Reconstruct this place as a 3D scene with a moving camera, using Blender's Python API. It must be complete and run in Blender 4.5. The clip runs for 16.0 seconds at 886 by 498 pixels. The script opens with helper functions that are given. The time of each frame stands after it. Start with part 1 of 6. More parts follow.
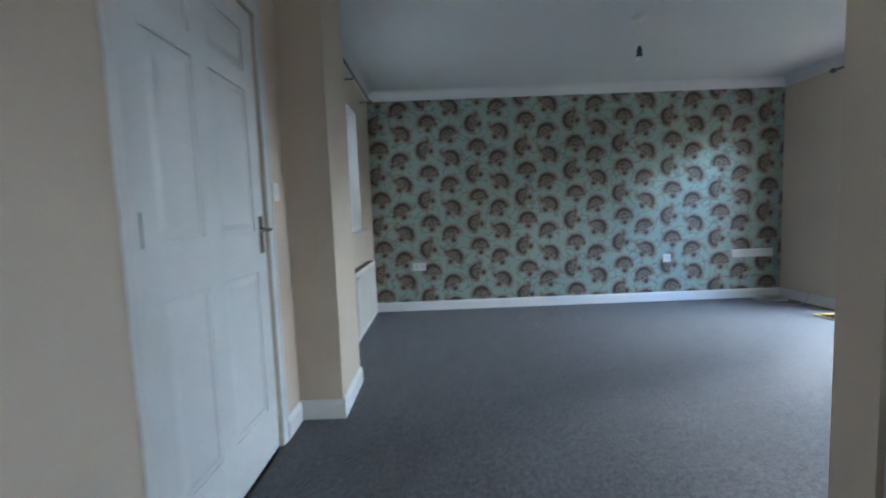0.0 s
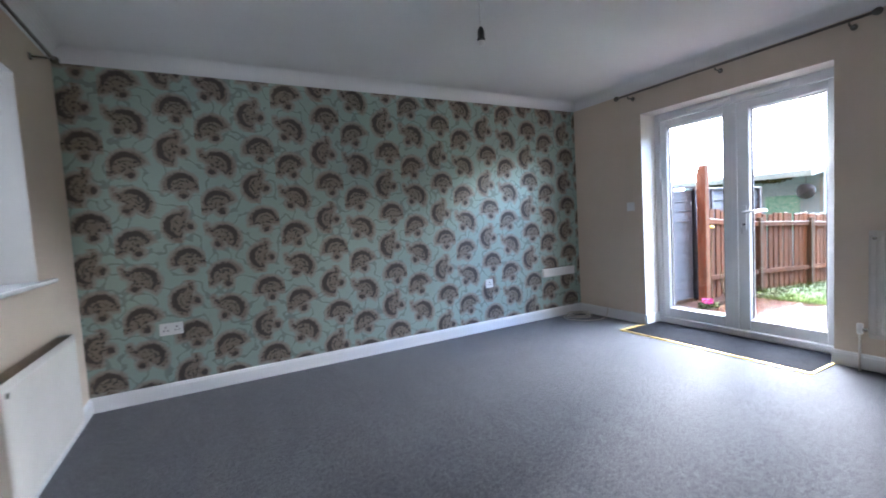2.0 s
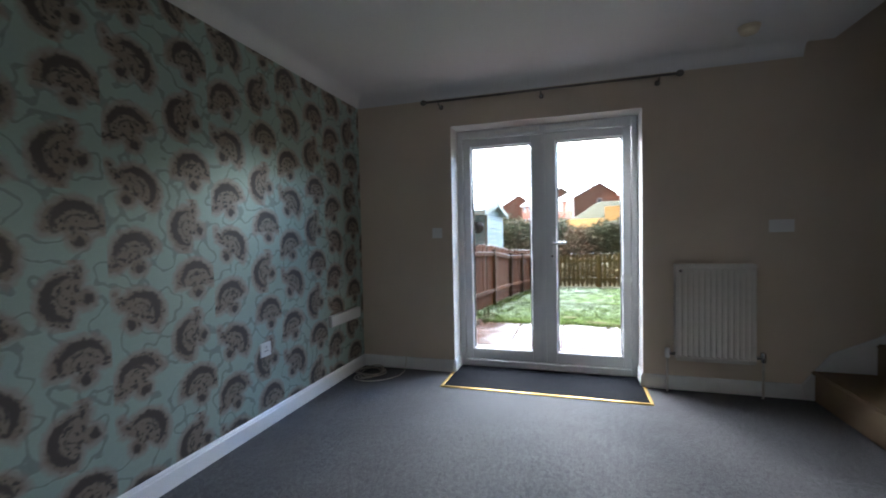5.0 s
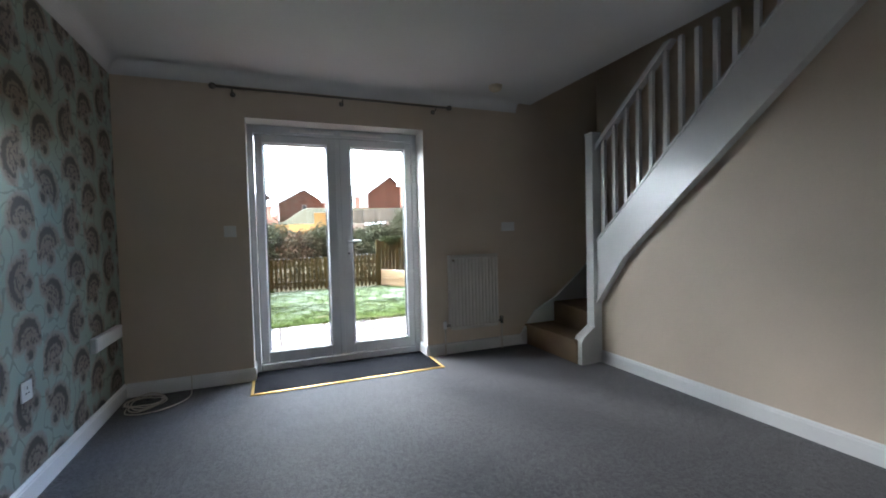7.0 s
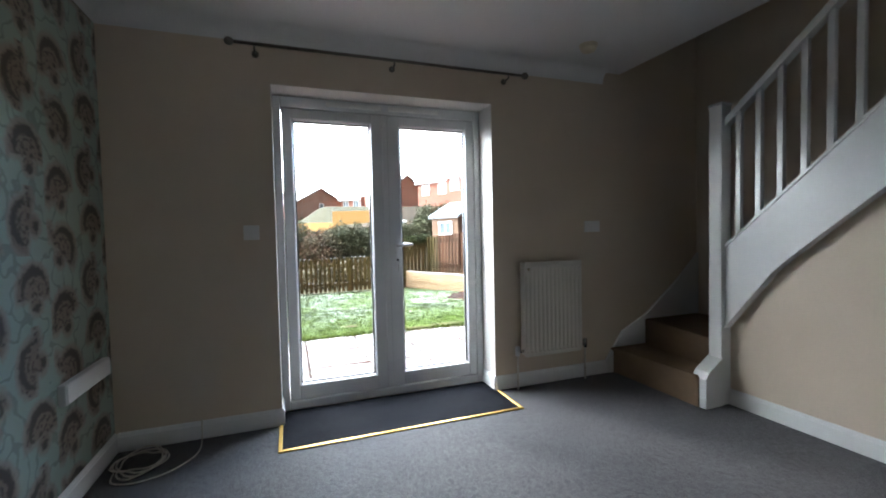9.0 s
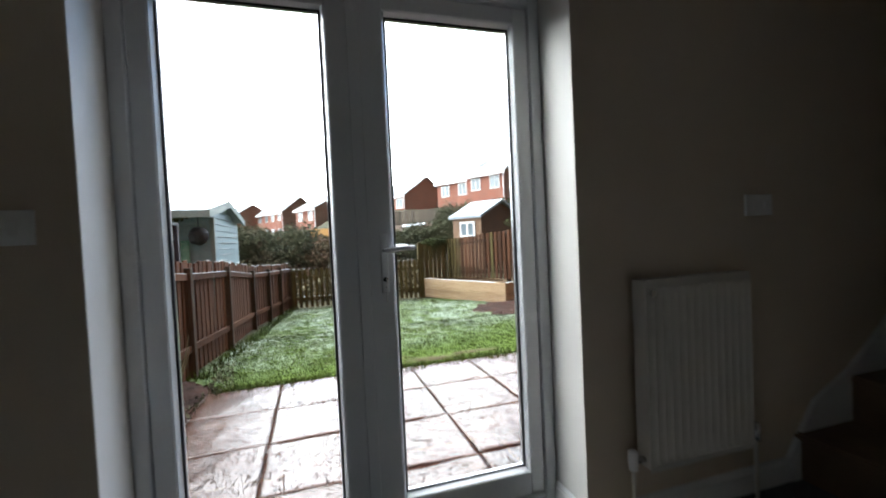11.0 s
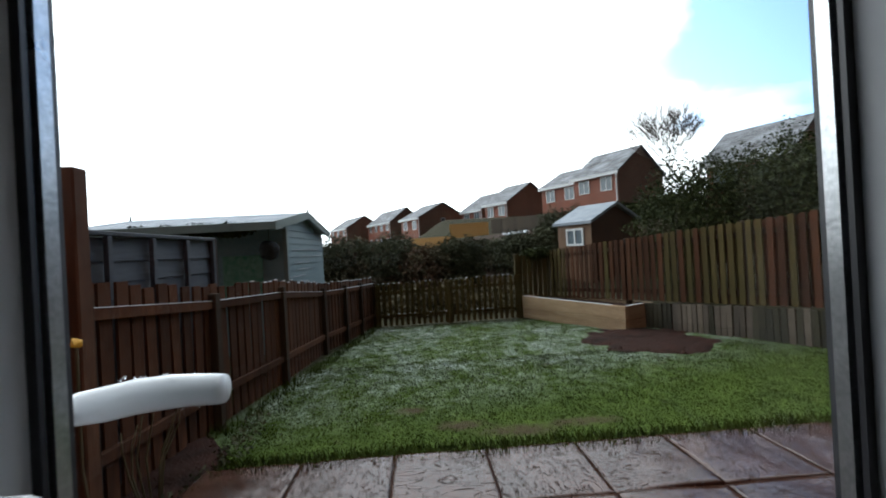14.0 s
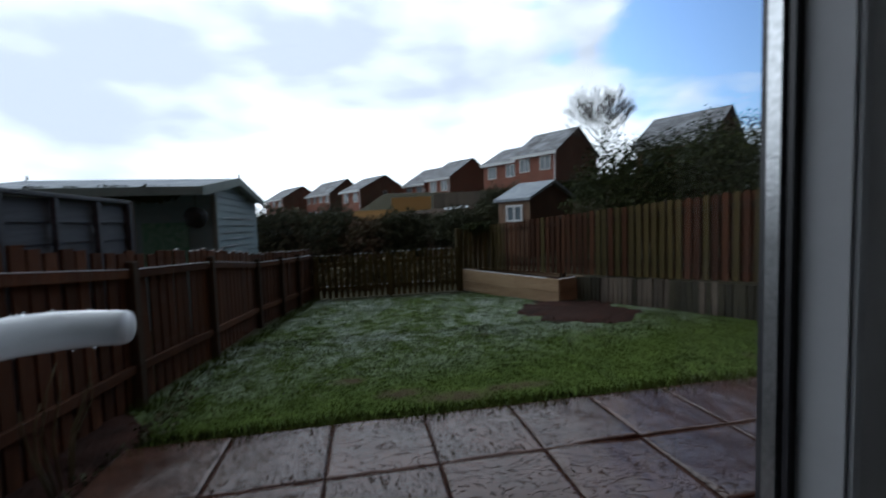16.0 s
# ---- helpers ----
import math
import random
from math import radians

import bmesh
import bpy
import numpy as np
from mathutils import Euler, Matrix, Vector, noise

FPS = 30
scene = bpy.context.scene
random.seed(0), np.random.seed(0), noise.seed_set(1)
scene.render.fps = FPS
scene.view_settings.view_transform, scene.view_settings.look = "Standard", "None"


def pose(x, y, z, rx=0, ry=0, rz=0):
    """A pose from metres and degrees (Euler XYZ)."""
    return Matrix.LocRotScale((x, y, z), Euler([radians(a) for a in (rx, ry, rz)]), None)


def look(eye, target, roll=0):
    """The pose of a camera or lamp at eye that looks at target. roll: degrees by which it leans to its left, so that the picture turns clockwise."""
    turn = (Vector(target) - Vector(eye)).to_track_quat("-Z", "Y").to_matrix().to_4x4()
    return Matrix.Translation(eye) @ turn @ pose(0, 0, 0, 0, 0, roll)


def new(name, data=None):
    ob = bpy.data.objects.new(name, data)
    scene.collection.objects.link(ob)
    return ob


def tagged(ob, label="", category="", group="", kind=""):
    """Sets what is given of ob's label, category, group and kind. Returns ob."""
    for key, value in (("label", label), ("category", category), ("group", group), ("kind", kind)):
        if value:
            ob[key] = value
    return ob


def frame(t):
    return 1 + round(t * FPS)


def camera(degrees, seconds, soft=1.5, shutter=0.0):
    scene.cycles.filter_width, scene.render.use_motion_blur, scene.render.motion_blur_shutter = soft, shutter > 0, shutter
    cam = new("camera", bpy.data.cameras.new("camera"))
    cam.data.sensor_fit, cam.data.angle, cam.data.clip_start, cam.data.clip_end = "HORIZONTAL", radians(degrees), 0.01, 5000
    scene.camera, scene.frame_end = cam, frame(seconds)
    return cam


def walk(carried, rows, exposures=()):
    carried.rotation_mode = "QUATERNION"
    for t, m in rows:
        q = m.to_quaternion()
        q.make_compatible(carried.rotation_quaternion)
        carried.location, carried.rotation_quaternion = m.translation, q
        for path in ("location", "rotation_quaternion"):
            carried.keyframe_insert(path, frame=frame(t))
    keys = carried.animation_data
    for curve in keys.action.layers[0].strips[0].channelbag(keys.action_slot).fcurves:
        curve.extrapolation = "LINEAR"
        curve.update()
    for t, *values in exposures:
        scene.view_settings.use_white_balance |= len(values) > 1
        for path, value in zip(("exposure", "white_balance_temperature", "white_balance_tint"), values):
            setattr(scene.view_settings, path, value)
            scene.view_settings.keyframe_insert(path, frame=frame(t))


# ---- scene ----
cam = camera(92.4, 16.0, soft=1.8, shutter=0.4)

PATH = [
    (0, (0.066, 0.743, 1.084), (0.077, 2.736, 0.92), -2.2),
    (0.3, (0.058, 0.921, 1.093), (0.2, 2.912, 0.971), -2.3),
    (0.5, (0.083, 0.975, 1.118), (0.215, 2.967, 0.997), -1.8),
    (0.8, (0.075, 1.172, 1.11), (0.383, 3.141, 0.95), -1.6),
    (1, (0.073, 1.309, 1.154), (0.595, 3.234, 1.004), -1.8),
    (1.5, (0.032, 1.579, 1.164), (0.877, 3.384, 0.995), -3.5),
    (2, (0.136, 1.868, 1.16), (1.083, 3.624, 1.032), -3.4),
    (2.5, (0.159, 2.14, 1.127), (1.38, 3.719, 1.004), -1.2),
    (3, (0.107, 2.441, 1.194), (1.637, 3.721, 1.046), -2.7),
    (5.5, (0.47, 3.937, 1.18), (2.465, 4.076, 1.168), -1.4),
    (6, (0.425, 4.179, 1.161), (2.364, 3.69, 1.141), -2.2),
    (6.5, (0.269, 4.341, 1.128), (2.157, 3.682, 1.083), -2.9),
    (7, (0.213, 4.479, 1.137), (2.069, 3.736, 1.068), -1.4),
    (7.5, (0.283, 4.64, 1.155), (2.076, 3.757, 1.093), -3.6),
    (8, (0.462, 4.68, 1.14), (2.315, 3.929, 1.084), -2.7),
    (8.5, (0.772, 4.641, 1.177), (2.651, 3.959, 1.111), -1.1),
    (10.8, (2.457, 4.148, 1.117), (4.354, 3.519, 1.03), -3.4),
    (11, (2.605, 4.08, 1.127), (4.517, 3.496, 1.072), -2.7),
    (11.5, (2.924, 3.952, 1.131), (4.864, 3.467, 1.096), -1.6),
    (12, (3.252, 3.873, 1.151), (5.179, 3.339, 1.102), -2.5),
    (12.5, (3.511, 3.774, 1.145), (5.48, 3.419, 1.144), -2.4),
    (13, (3.703, 3.68, 1.163), (5.69, 3.461, 1.122), -2.6),
    (13.5, (3.852, 3.632, 1.177), (5.834, 3.368, 1.165), -4.3),
    (14, (3.921, 3.566, 1.193), (5.918, 3.461, 1.199), -3.1),
    (14.5, (3.946, 3.547, 1.185), (5.945, 3.496, 1.209), -2.8),
    (15, (3.95, 3.547, 1.158), (5.938, 3.469, 0.956), -0.6),
    (15.2, (3.964, 3.55, 1.152), (5.947, 3.461, 0.907), -0.5),
    (15.5, (3.956, 3.556, 1.151), (5.938, 3.446, 0.901), -0.4),
    (16, (3.945, 3.567, 1.158), (5.907, 3.196, 1.033), -1.8),
]
EXPOSURES = [(0.0, 3.6, 5150, 7), (0.7, 3.8, 5200, 9), (1.5, 4.0, 5450, 17), (3.2, 3.45, 5450, 15), (5.5, 2.6, 5750, 12), (8.5, 2.75, 5800, 11), (11.0, 1.5, 6050, 10), (12.5, 0.2, 6100, 10), (13.3, -0.4, 6000, 10), (14.5, -0.85, 5800, 10), (15.2, -1.45, 5600, 12), (16.0, -1.5, 5600, 12)]
SKY_SHIFT = (0.0, 0.0, 0.0)
PAPER = (0.2715, 0.2745, -0.3515, -0.294)
walk(cam, [(r[0], look(r[1], r[2], r[3])) for r in PATH], EXPOSURES)

# ---- world and sun ----
world = bpy.data.worlds.new("sky_world")
scene.world = world
world.use_nodes = True
wn, wl = world.node_tree.nodes, world.node_tree.links
wn.clear()
w_out = wn.new("ShaderNodeOutputWorld")
w_bg = wn.new("ShaderNodeBackground")
w_sky = wn.new("ShaderNodeTexSky")
w_sky.sky_type = "NISHITA"
w_sky.sun_disc = False
w_sky.sun_elevation = radians(24)
w_sky.sun_rotation = radians(58)
w_sky.air_density = 1.0
w_co = wn.new("ShaderNodeTexCoord")
w_map = wn.new("ShaderNodeMapping")
w_map.inputs["Scale"].default_value = (1.0, 1.0, 2.6)
w_map.inputs["Location"].default_value = SKY_SHIFT
w_noise = wn.new("ShaderNodeTexNoise")
w_noise.inputs["Scale"].default_value = 1.9
w_noise.inputs["Detail"].default_value = 7
w_noise.inputs["Roughness"].default_value = 0.56
w_ramp = wn.new("ShaderNodeValToRGB")
w_ramp.color_ramp.elements[0].position = 0.22
w_ramp.color_ramp.elements[0].color = (0, 0, 0, 1)
w_ramp.color_ramp.elements[1].position = 0.32
w_ramp.color_ramp.elements[1].color = (1, 1, 1, 1)
w_noise2 = wn.new("ShaderNodeTexNoise")
w_noise2.inputs["Scale"].default_value = 1.6
w_noise2.inputs["Detail"].default_value = 6
w_ramp2 = wn.new("ShaderNodeValToRGB")
w_ramp2.color_ramp.elements[0].position = 0.36
w_ramp2.color_ramp.elements[0].color = (5.3, 5.45, 5.8, 1)
w_ramp2.color_ramp.elements[1].position = 0.58
w_ramp2.color_ramp.elements[1].color = (12.5, 12.4, 12.0, 1)
w_mix = wn.new("ShaderNodeMix")
w_mix.data_type = "RGBA"


def w_math(op, a, b_):
    m = wn.new("ShaderNodeMath")
    m.operation = op
    for sock, v in zip(m.inputs, (a, b_)):
        if isinstance(v, (int, float)):
            sock.default_value = v
        else:
            wl.new(v, sock)
    return m.outputs[0]


def w_toward(direction, lo, hi, to_lo, to_hi):
    """A smooth value that grows towards one direction of the sky."""
    d = wn.new("ShaderNodeVectorMath")
    d.operation = "DOT_PRODUCT"
    wl.new(w_co.outputs["Generated"], d.inputs[0])
    d.inputs[1].default_value = Vector(direction).normalized()
    r = wn.new("ShaderNodeMapRange")
    r.interpolation_type = "SMOOTHSTEP"
    for k, v in zip(("From Min", "From Max", "To Min", "To Max"), (lo, hi, to_lo, to_hi)):
        r.inputs[k].default_value = v
    wl.new(d.outputs["Value"], r.inputs["Value"])
    return r.outputs["Result"]


wl.new(w_co.outputs["Generated"], w_map.inputs["Vector"])
wl.new(w_map.outputs["Vector"], w_noise.inputs["Vector"])
wl.new(w_map.outputs["Vector"], w_noise2.inputs["Vector"])
# broken cloud, opening to blue away from the sun; thin bright cloud round the veiled sun
w_open = w_math("ADD", w_toward((0.62, -0.74, 0.27), 0.90, 0.985, 0.0, -0.33), w_toward((0.87, -0.335, 0.36), 0.988, 0.9985, 0.0, -0.24))
wl.new(w_math("ADD", w_noise.outputs["Fac"], w_open), w_ramp.inputs["Fac"])
wl.new(w_noise2.outputs["Fac"], w_ramp2.inputs["Fac"])
wl.new(w_ramp.outputs["Color"], w_mix.inputs[0])
w_clear = wn.new("ShaderNodeVectorMath")
w_clear.operation = "MULTIPLY"
wl.new(w_sky.outputs["Color"], w_clear.inputs[0])
w_clear.inputs[1].default_value = (1.9, 2.0, 2.2)
wl.new(w_clear.outputs["Vector"], w_mix.inputs[6])
wl.new(w_ramp2.outputs["Color"], w_mix.inputs[7])
wl.new(w_mix.outputs[2], w_bg.inputs["Color"])
wl.new(w_math("MULTIPLY", w_toward((0.86, 0.42, 0.30), -0.35, 1.0, 0.060, 3.9), 0.125), w_bg.inputs["Strength"])
wl.new(w_bg.outputs["Background"], w_out.inputs["Surface"])

sun_data = bpy.data.lights.new("sun", "SUN")
sun_data.energy = 0.5
sun_data.angle = radians(14)
sun_data.color = (1.0, 0.95, 0.88)
sun = new("sun", sun_data)
sun.matrix_world = look((20, 10.8, 10), (0, 0, 0))

# ---- materials ----
def mat_base(name, rough=0.6, metal=0.0, spec=0.5):
    m = bpy.data.materials.new(name)
    m.use_nodes = True
    nt = m.node_tree
    b = nt.nodes["Principled BSDF"]
    b.inputs["Roughness"].default_value = rough
    b.inputs["Metallic"].default_value = metal
    b.inputs["Specular IOR Level"].default_value = spec
    return m, nt, b


def ramp(nt, fac, stops):
    r = nt.nodes.new("ShaderNodeValToRGB")
    els = r.color_ramp.elements
    while len(els) < len(stops):
        els.new(0.5)
    for e, (p, c) in zip(els, stops):
        e.position, e.color = p, (*c, 1)
    nt.links.new(fac, r.inputs["Fac"])
    return r.outputs["Color"]


def noise_tex(nt, vec, scale, detail=4, rough=0.55, stretch=(1, 1, 1)):
    mp = nt.nodes.new("ShaderNodeMapping")
    mp.inputs["Scale"].default_value = stretch
    nt.links.new(vec, mp.inputs["Vector"])
    n = nt.nodes.new("ShaderNodeTexNoise")
    n.inputs["Scale"].default_value = scale
    n.inputs["Detail"].default_value = detail
    n.inputs["Roughness"].default_value = rough
    nt.links.new(mp.outputs["Vector"], n.inputs["Vector"])
    return n.outputs["Fac"]


def obj_co(nt):
    return nt.nodes.new("ShaderNodeTexCoord").outputs["Object"]


def bump(nt, b, height, strength, dist=0.002):
    n = nt.nodes.new("ShaderNodeBump")
    n.inputs["Strength"].default_value = strength
    n.inputs["Distance"].default_value = dist
    nt.links.new(height, n.inputs["Height"])
    nt.links.new(n.outputs["Normal"], b.inputs["Normal"])


def mix_col(nt, fac, a, b_, mode="MIX"):
    m = nt.nodes.new("ShaderNodeMix")
    m.data_type, m.blend_type = "RGBA", mode
    for sock, v in ((m.inputs[0], fac), (m.inputs[6], a), (m.inputs[7], b_)):
        if isinstance(v, (int, float)):
            sock.default_value = v
        elif isinstance(v, tuple):
            sock.default_value = (*v, 1)
        else:
            nt.links.new(v, sock)
    return m.outputs[2]


def math_n(nt, op, a, b_=None, c=None):
    m = nt.nodes.new("ShaderNodeMath")
    m.operation = op
    for sock, v in zip(m.inputs, (a, b_, c)):
        if v is None:
            continue
        if isinstance(v, (int, float)):
            sock.default_value = v
        else:
            nt.links.new(v, sock)
    return m.outputs[0]


def surface(name, c1, c2, scale=3, rough=0.6, fine=90, fine_amt=0.25, bump_s=0.2, bump_d=0.001, metal=0.0, spec=0.5,
            stretch=(1, 1, 1), vary=0.0):
    """Two-scale material: broad colour drift, fine grain and relief; vary: brightness change from object to object."""
    m, nt, b = mat_base(name, rough, metal, spec)
    co = obj_co(nt)
    broad = noise_tex(nt, co, scale, 4, 0.6, stretch)
    grain = noise_tex(nt, co, fine, 3, 0.6, stretch)
    col = ramp(nt, broad, [(0.32, c1), (0.68, c2)])
    dark = ramp(nt, grain, [(0.3, (1 - fine_amt,) * 3), (0.7, (1 + 0.0 * fine_amt,) * 3)])
    col = mix_col(nt, 1.0, col, dark, "MULTIPLY")
    if vary:
        info = nt.nodes.new("ShaderNodeObjectInfo")
        v = ramp(nt, info.outputs["Random"], [(0.0, (1 - vary,) * 3), (1.0, (1.0,) * 3)])
        col = mix_col(nt, 1.0, col, v, "MULTIPLY")
    nt.links.new(col, b.inputs["Base Color"])
    rr = nt.nodes.new("ShaderNodeMapRange")
    rr.inputs["To Min"].default_value = max(0.02, rough - 0.08)
    rr.inputs["To Max"].default_value = min(1, rough + 0.08)
    nt.links.new(broad, rr.inputs["Value"])
    nt.links.new(rr.outputs["Result"], b.inputs["Roughness"])
    bump(nt, b, grain, bump_s, bump_d)
    return m


M_WALL = surface("cream_wall_paint", (0.59, 0.495, 0.385), (0.645, 0.545, 0.43), 1.2, 0.62, 160, 0.05, 0.12, 0.0008)
M_WHITEWALL = surface("white_reveal_paint", (0.58, 0.555, 0.52), (0.64, 0.615, 0.58), 1.5, 0.55, 160, 0.04, 0.1, 0.0008)
M_CEIL = surface("white_ceiling_emulsion", (0.70, 0.705, 0.70), (0.75, 0.75, 0.745), 1.0, 0.8, 120, 0.05, 0.15, 0.001)
M_GLOSS = surface("white_gloss_paint", (0.74, 0.75, 0.74), (0.80, 0.80, 0.79), 2.0, 0.24, 60, 0.03, 0.05, 0.0006)
M_UPVC = surface("white_upvc", (0.69, 0.71, 0.73), (0.75, 0.76, 0.77), 3.0, 0.25, 80, 0.03, 0.03, 0.0004)
M_PLASTIC = surface("white_switch_plastic", (0.75, 0.75, 0.73), (0.80, 0.80, 0.78), 5.0, 0.35, 90, 0.03, 0.03, 0.0004)
M_GASKET = surface("black_rubber_gasket", (0.015, 0.015, 0.018), (0.03, 0.03, 0.035), 8, 0.5, 90, 0.2, 0.1, 0.0005)
M_SPACER = surface("aluminium_spacer", (0.55, 0.56, 0.57), (0.68, 0.69, 0.70), 8, 0.3, 300, 0.35, 0.4, 0.0006, metal=0.9)
M_CHROME = surface("worn_chrome", (0.55, 0.55, 0.55), (0.68, 0.68, 0.67), 6, 0.22, 120, 0.1, 0.05, 0.0003, metal=1.0)
M_STEEL = surface("brushed_steel_rod", (0.16, 0.145, 0.13), (0.24, 0.22, 0.20), 6, 0.35, 120, 0.15, 0.05, 0.0003, metal=0.9)
M_BRASS = surface("brass_strip", (0.58, 0.38, 0.10), (0.70, 0.48, 0.15), 9, 0.42, 120, 0.15, 0.1, 0.0004, metal=1.0)
M_MAT = surface("black_door_matting", (0.009, 0.010, 0.014), (0.017, 0.018, 0.023), 6, 0.95, 300, 0.6, 0.9, 0.004, spec=0.08)
M_STAIRC = surface("tan_stair_carpet", (0.22, 0.145, 0.085), (0.28, 0.19, 0.115), 5, 0.95, 300, 0.4, 0.7, 0.004)
M_CABLE = surface("off_white_cable", (0.50, 0.46, 0.38), (0.60, 0.56, 0.47), 5, 0.45, 80, 0.1, 0.1, 0.0005)
M_BULB = surface("dark_bulb_cap", (0.03, 0.03, 0.03), (0.05, 0.05, 0.05), 5, 0.4, 80, 0.1, 0.1, 0.0005)
M_RAD = surface("cream_white_radiator_enamel", (0.56, 0.53, 0.475), (0.62, 0.585, 0.525), 2.0, 0.35, 60, 0.03, 0.05, 0.0006)
# tan brown in place of enamel: shade inside the radiator top put into the colour
M_RADTOP = surface("shaded_radiator_grille", (0.30, 0.24, 0.17), (0.38, 0.31, 0.22), 5, 0.6, 80, 0.2, 0.1, 0.0005)
M_CREAMP = surface("yellowed_plastic", (0.62, 0.55, 0.40), (0.70, 0.62, 0.46), 5, 0.4, 80, 0.1, 0.05, 0.0005)


def carpet_mat():
    """Charcoal twist pile: small tufts, faint tracks where the pile lies over, a dull sheen along the pile."""
    m, nt, b = mat_base("charcoal_loop_carpet", 0.74, 0, 0.26)
    co = obj_co(nt)
    broad = noise_tex(nt, co, 1.1, 4, 0.6)
    lay = noise_tex(nt, co, 7, 4, 0.65, (1.0, 0.45, 1.0))
    mid = noise_tex(nt, co, 42, 5, 0.9)
    fine = noise_tex(nt, co, 210, 3, 0.8)
    col = ramp(nt, mid, [(0.38, (0.010, 0.011, 0.016)), (0.62, (0.145, 0.142, 0.148))])
    col = mix_col(nt, 0.25, col, ramp(nt, broad, [(0.3, (0.030, 0.031, 0.037)), (0.7, (0.058, 0.057, 0.061))]))
    col = mix_col(nt, 1.0, col, ramp(nt, lay, [(0.3, (0.78, 0.78, 0.79)), (0.7, (1.12, 1.12, 1.11))]), "MULTIPLY")
    fleck = ramp(nt, fine, [(0.38, (0.32, 0.32, 0.33)), (0.64, (1.65, 1.63, 1.61))])
    nt.links.new(mix_col(nt, 1.0, col, fleck, "MULTIPLY"), b.inputs["Base Color"])
    b.inputs["Sheen Weight"].default_value = 0.22
    b.inputs["Sheen Roughness"].default_value = 0.4
    bump(nt, b, mid, 0.9, 0.006)
    return m


M_CARPET = carpet_mat()


def paper_mat():
    """Duck-egg wallpaper with staggered brown paisley fans in satin ink and thin trailing stems."""
    m, nt, b = mat_base("paisley_wallpaper", 0.4)
    sep = nt.nodes.new("ShaderNodeSeparateXYZ")
    nt.links.new(obj_co(nt), sep.inputs[0])
    cx, cy, off_u, off_v = PAPER
    u = math_n(nt, "ADD", sep.outputs[0], off_u)
    col_f = math_n(nt, "DIVIDE", u, cx)
    col = math_n(nt, "FLOOR", col_f)
    odd = math_n(nt, "FLOORED_MODULO", col, 2.0)
    v = math_n(nt, "ADD", sep.outputs[2], off_v)
    v = math_n(nt, "ADD", v, math_n(nt, "MULTIPLY", odd, 0.117))
    row_f = math_n(nt, "DIVIDE", v, cy)
    row = math_n(nt, "FLOOR", row_f)
    px = math_n(nt, "MULTIPLY", math_n(nt, "SUBTRACT", math_n(nt, "SUBTRACT", col_f, col), 0.5), cx)
    py = math_n(nt, "MULTIPLY", math_n(nt, "SUBTRACT", math_n(nt, "SUBTRACT", row_f, row), 0.5), cy)
    half = math_n(nt, "FLOOR", math_n(nt, "DIVIDE", col, 2.0))
    kind = math_n(nt, "FLOORED_MODULO", math_n(nt, "ADD", row, half), 2.0)

    def pick(even0, even1, odd0, odd1):
        """One of four values, for the four stances of the motif."""
        e = math_n(nt, "ADD", math_n(nt, "MULTIPLY", kind, even1 - even0), even0)
        o = math_n(nt, "ADD", math_n(nt, "MULTIPLY", kind, odd1 - odd0), odd0)
        return math_n(nt, "ADD", math_n(nt, "MULTIPLY", odd, math_n(nt, "SUBTRACT", o, e)), e)

    px = math_n(nt, "SUBTRACT", px, pick(-0.005, 0.028, -0.006, -0.020))
    py = math_n(nt, "SUBTRACT", py, pick(-0.010, -0.006, 0.0, -0.018))
    px = math_n(nt, "MULTIPLY", px, math_n(nt, "SUBTRACT", 1.0, math_n(nt, "MULTIPLY", odd, 2.0)))
    ang = pick(radians(75), 0.0, radians(35), radians(-25))
    ca, sa = math_n(nt, "COSINE", ang), math_n(nt, "SINE", ang)
    x = math_n(nt, "ADD", math_n(nt, "MULTIPLY", px, ca), math_n(nt, "MULTIPLY", py, sa))
    y = math_n(nt, "SUBTRACT", math_n(nt, "MULTIPLY", py, ca), math_n(nt, "MULTIPLY", px, sa))
    x, y = math_n(nt, "MULTIPLY", x, 0.81), math_n(nt, "MULTIPLY", y, 0.81)
    r = math_n(nt, "SQRT", math_n(nt, "ADD", math_n(nt, "MULTIPLY", x, x), math_n(nt, "MULTIPLY", y, y)))
    th = math_n(nt, "ARCTAN2", y, x)

    def dot_at(cx_, cy_, rad, squash=1.0):
        dx, dy = math_n(nt, "SUBTRACT", x, cx_), math_n(nt, "MULTIPLY", math_n(nt, "SUBTRACT", y, cy_), squash)
        return math_n(nt, "SUBTRACT", rad, math_n(nt, "SQRT", math_n(nt, "ADD", math_n(nt, "MULTIPLY", dx, dx), math_n(nt, "MULTIPLY", dy, dy))))

    def most(*vals):
        out_ = vals[0]
        for v_ in vals[1:]:
            out_ = math_n(nt, "MAXIMUM", out_, v_)
        return out_

    def arc(radius, width, middle, spread):
        """A tapering bow round the motif's centre."""
        c_ = math_n(nt, "COSINE", math_n(nt, "SUBTRACT", th, radians(middle)))
        k_ = math_n(nt, "MAXIMUM", math_n(nt, "DIVIDE", math_n(nt, "ADD", c_, spread), 1.0 + spread), 0.0)
        w_ = math_n(nt, "SUBTRACT", math_n(nt, "MULTIPLY", math_n(nt, "POWER", k_, 0.6), width + 0.004), 0.004)
        return math_n(nt, "SUBTRACT", w_, math_n(nt, "ABSOLUTE", math_n(nt, "SUBTRACT", r, radius)))

    co = obj_co(nt)
    wob = math_n(nt, "SUBTRACT", noise_tex(nt, co, 42, 3, 0.6), 0.5)
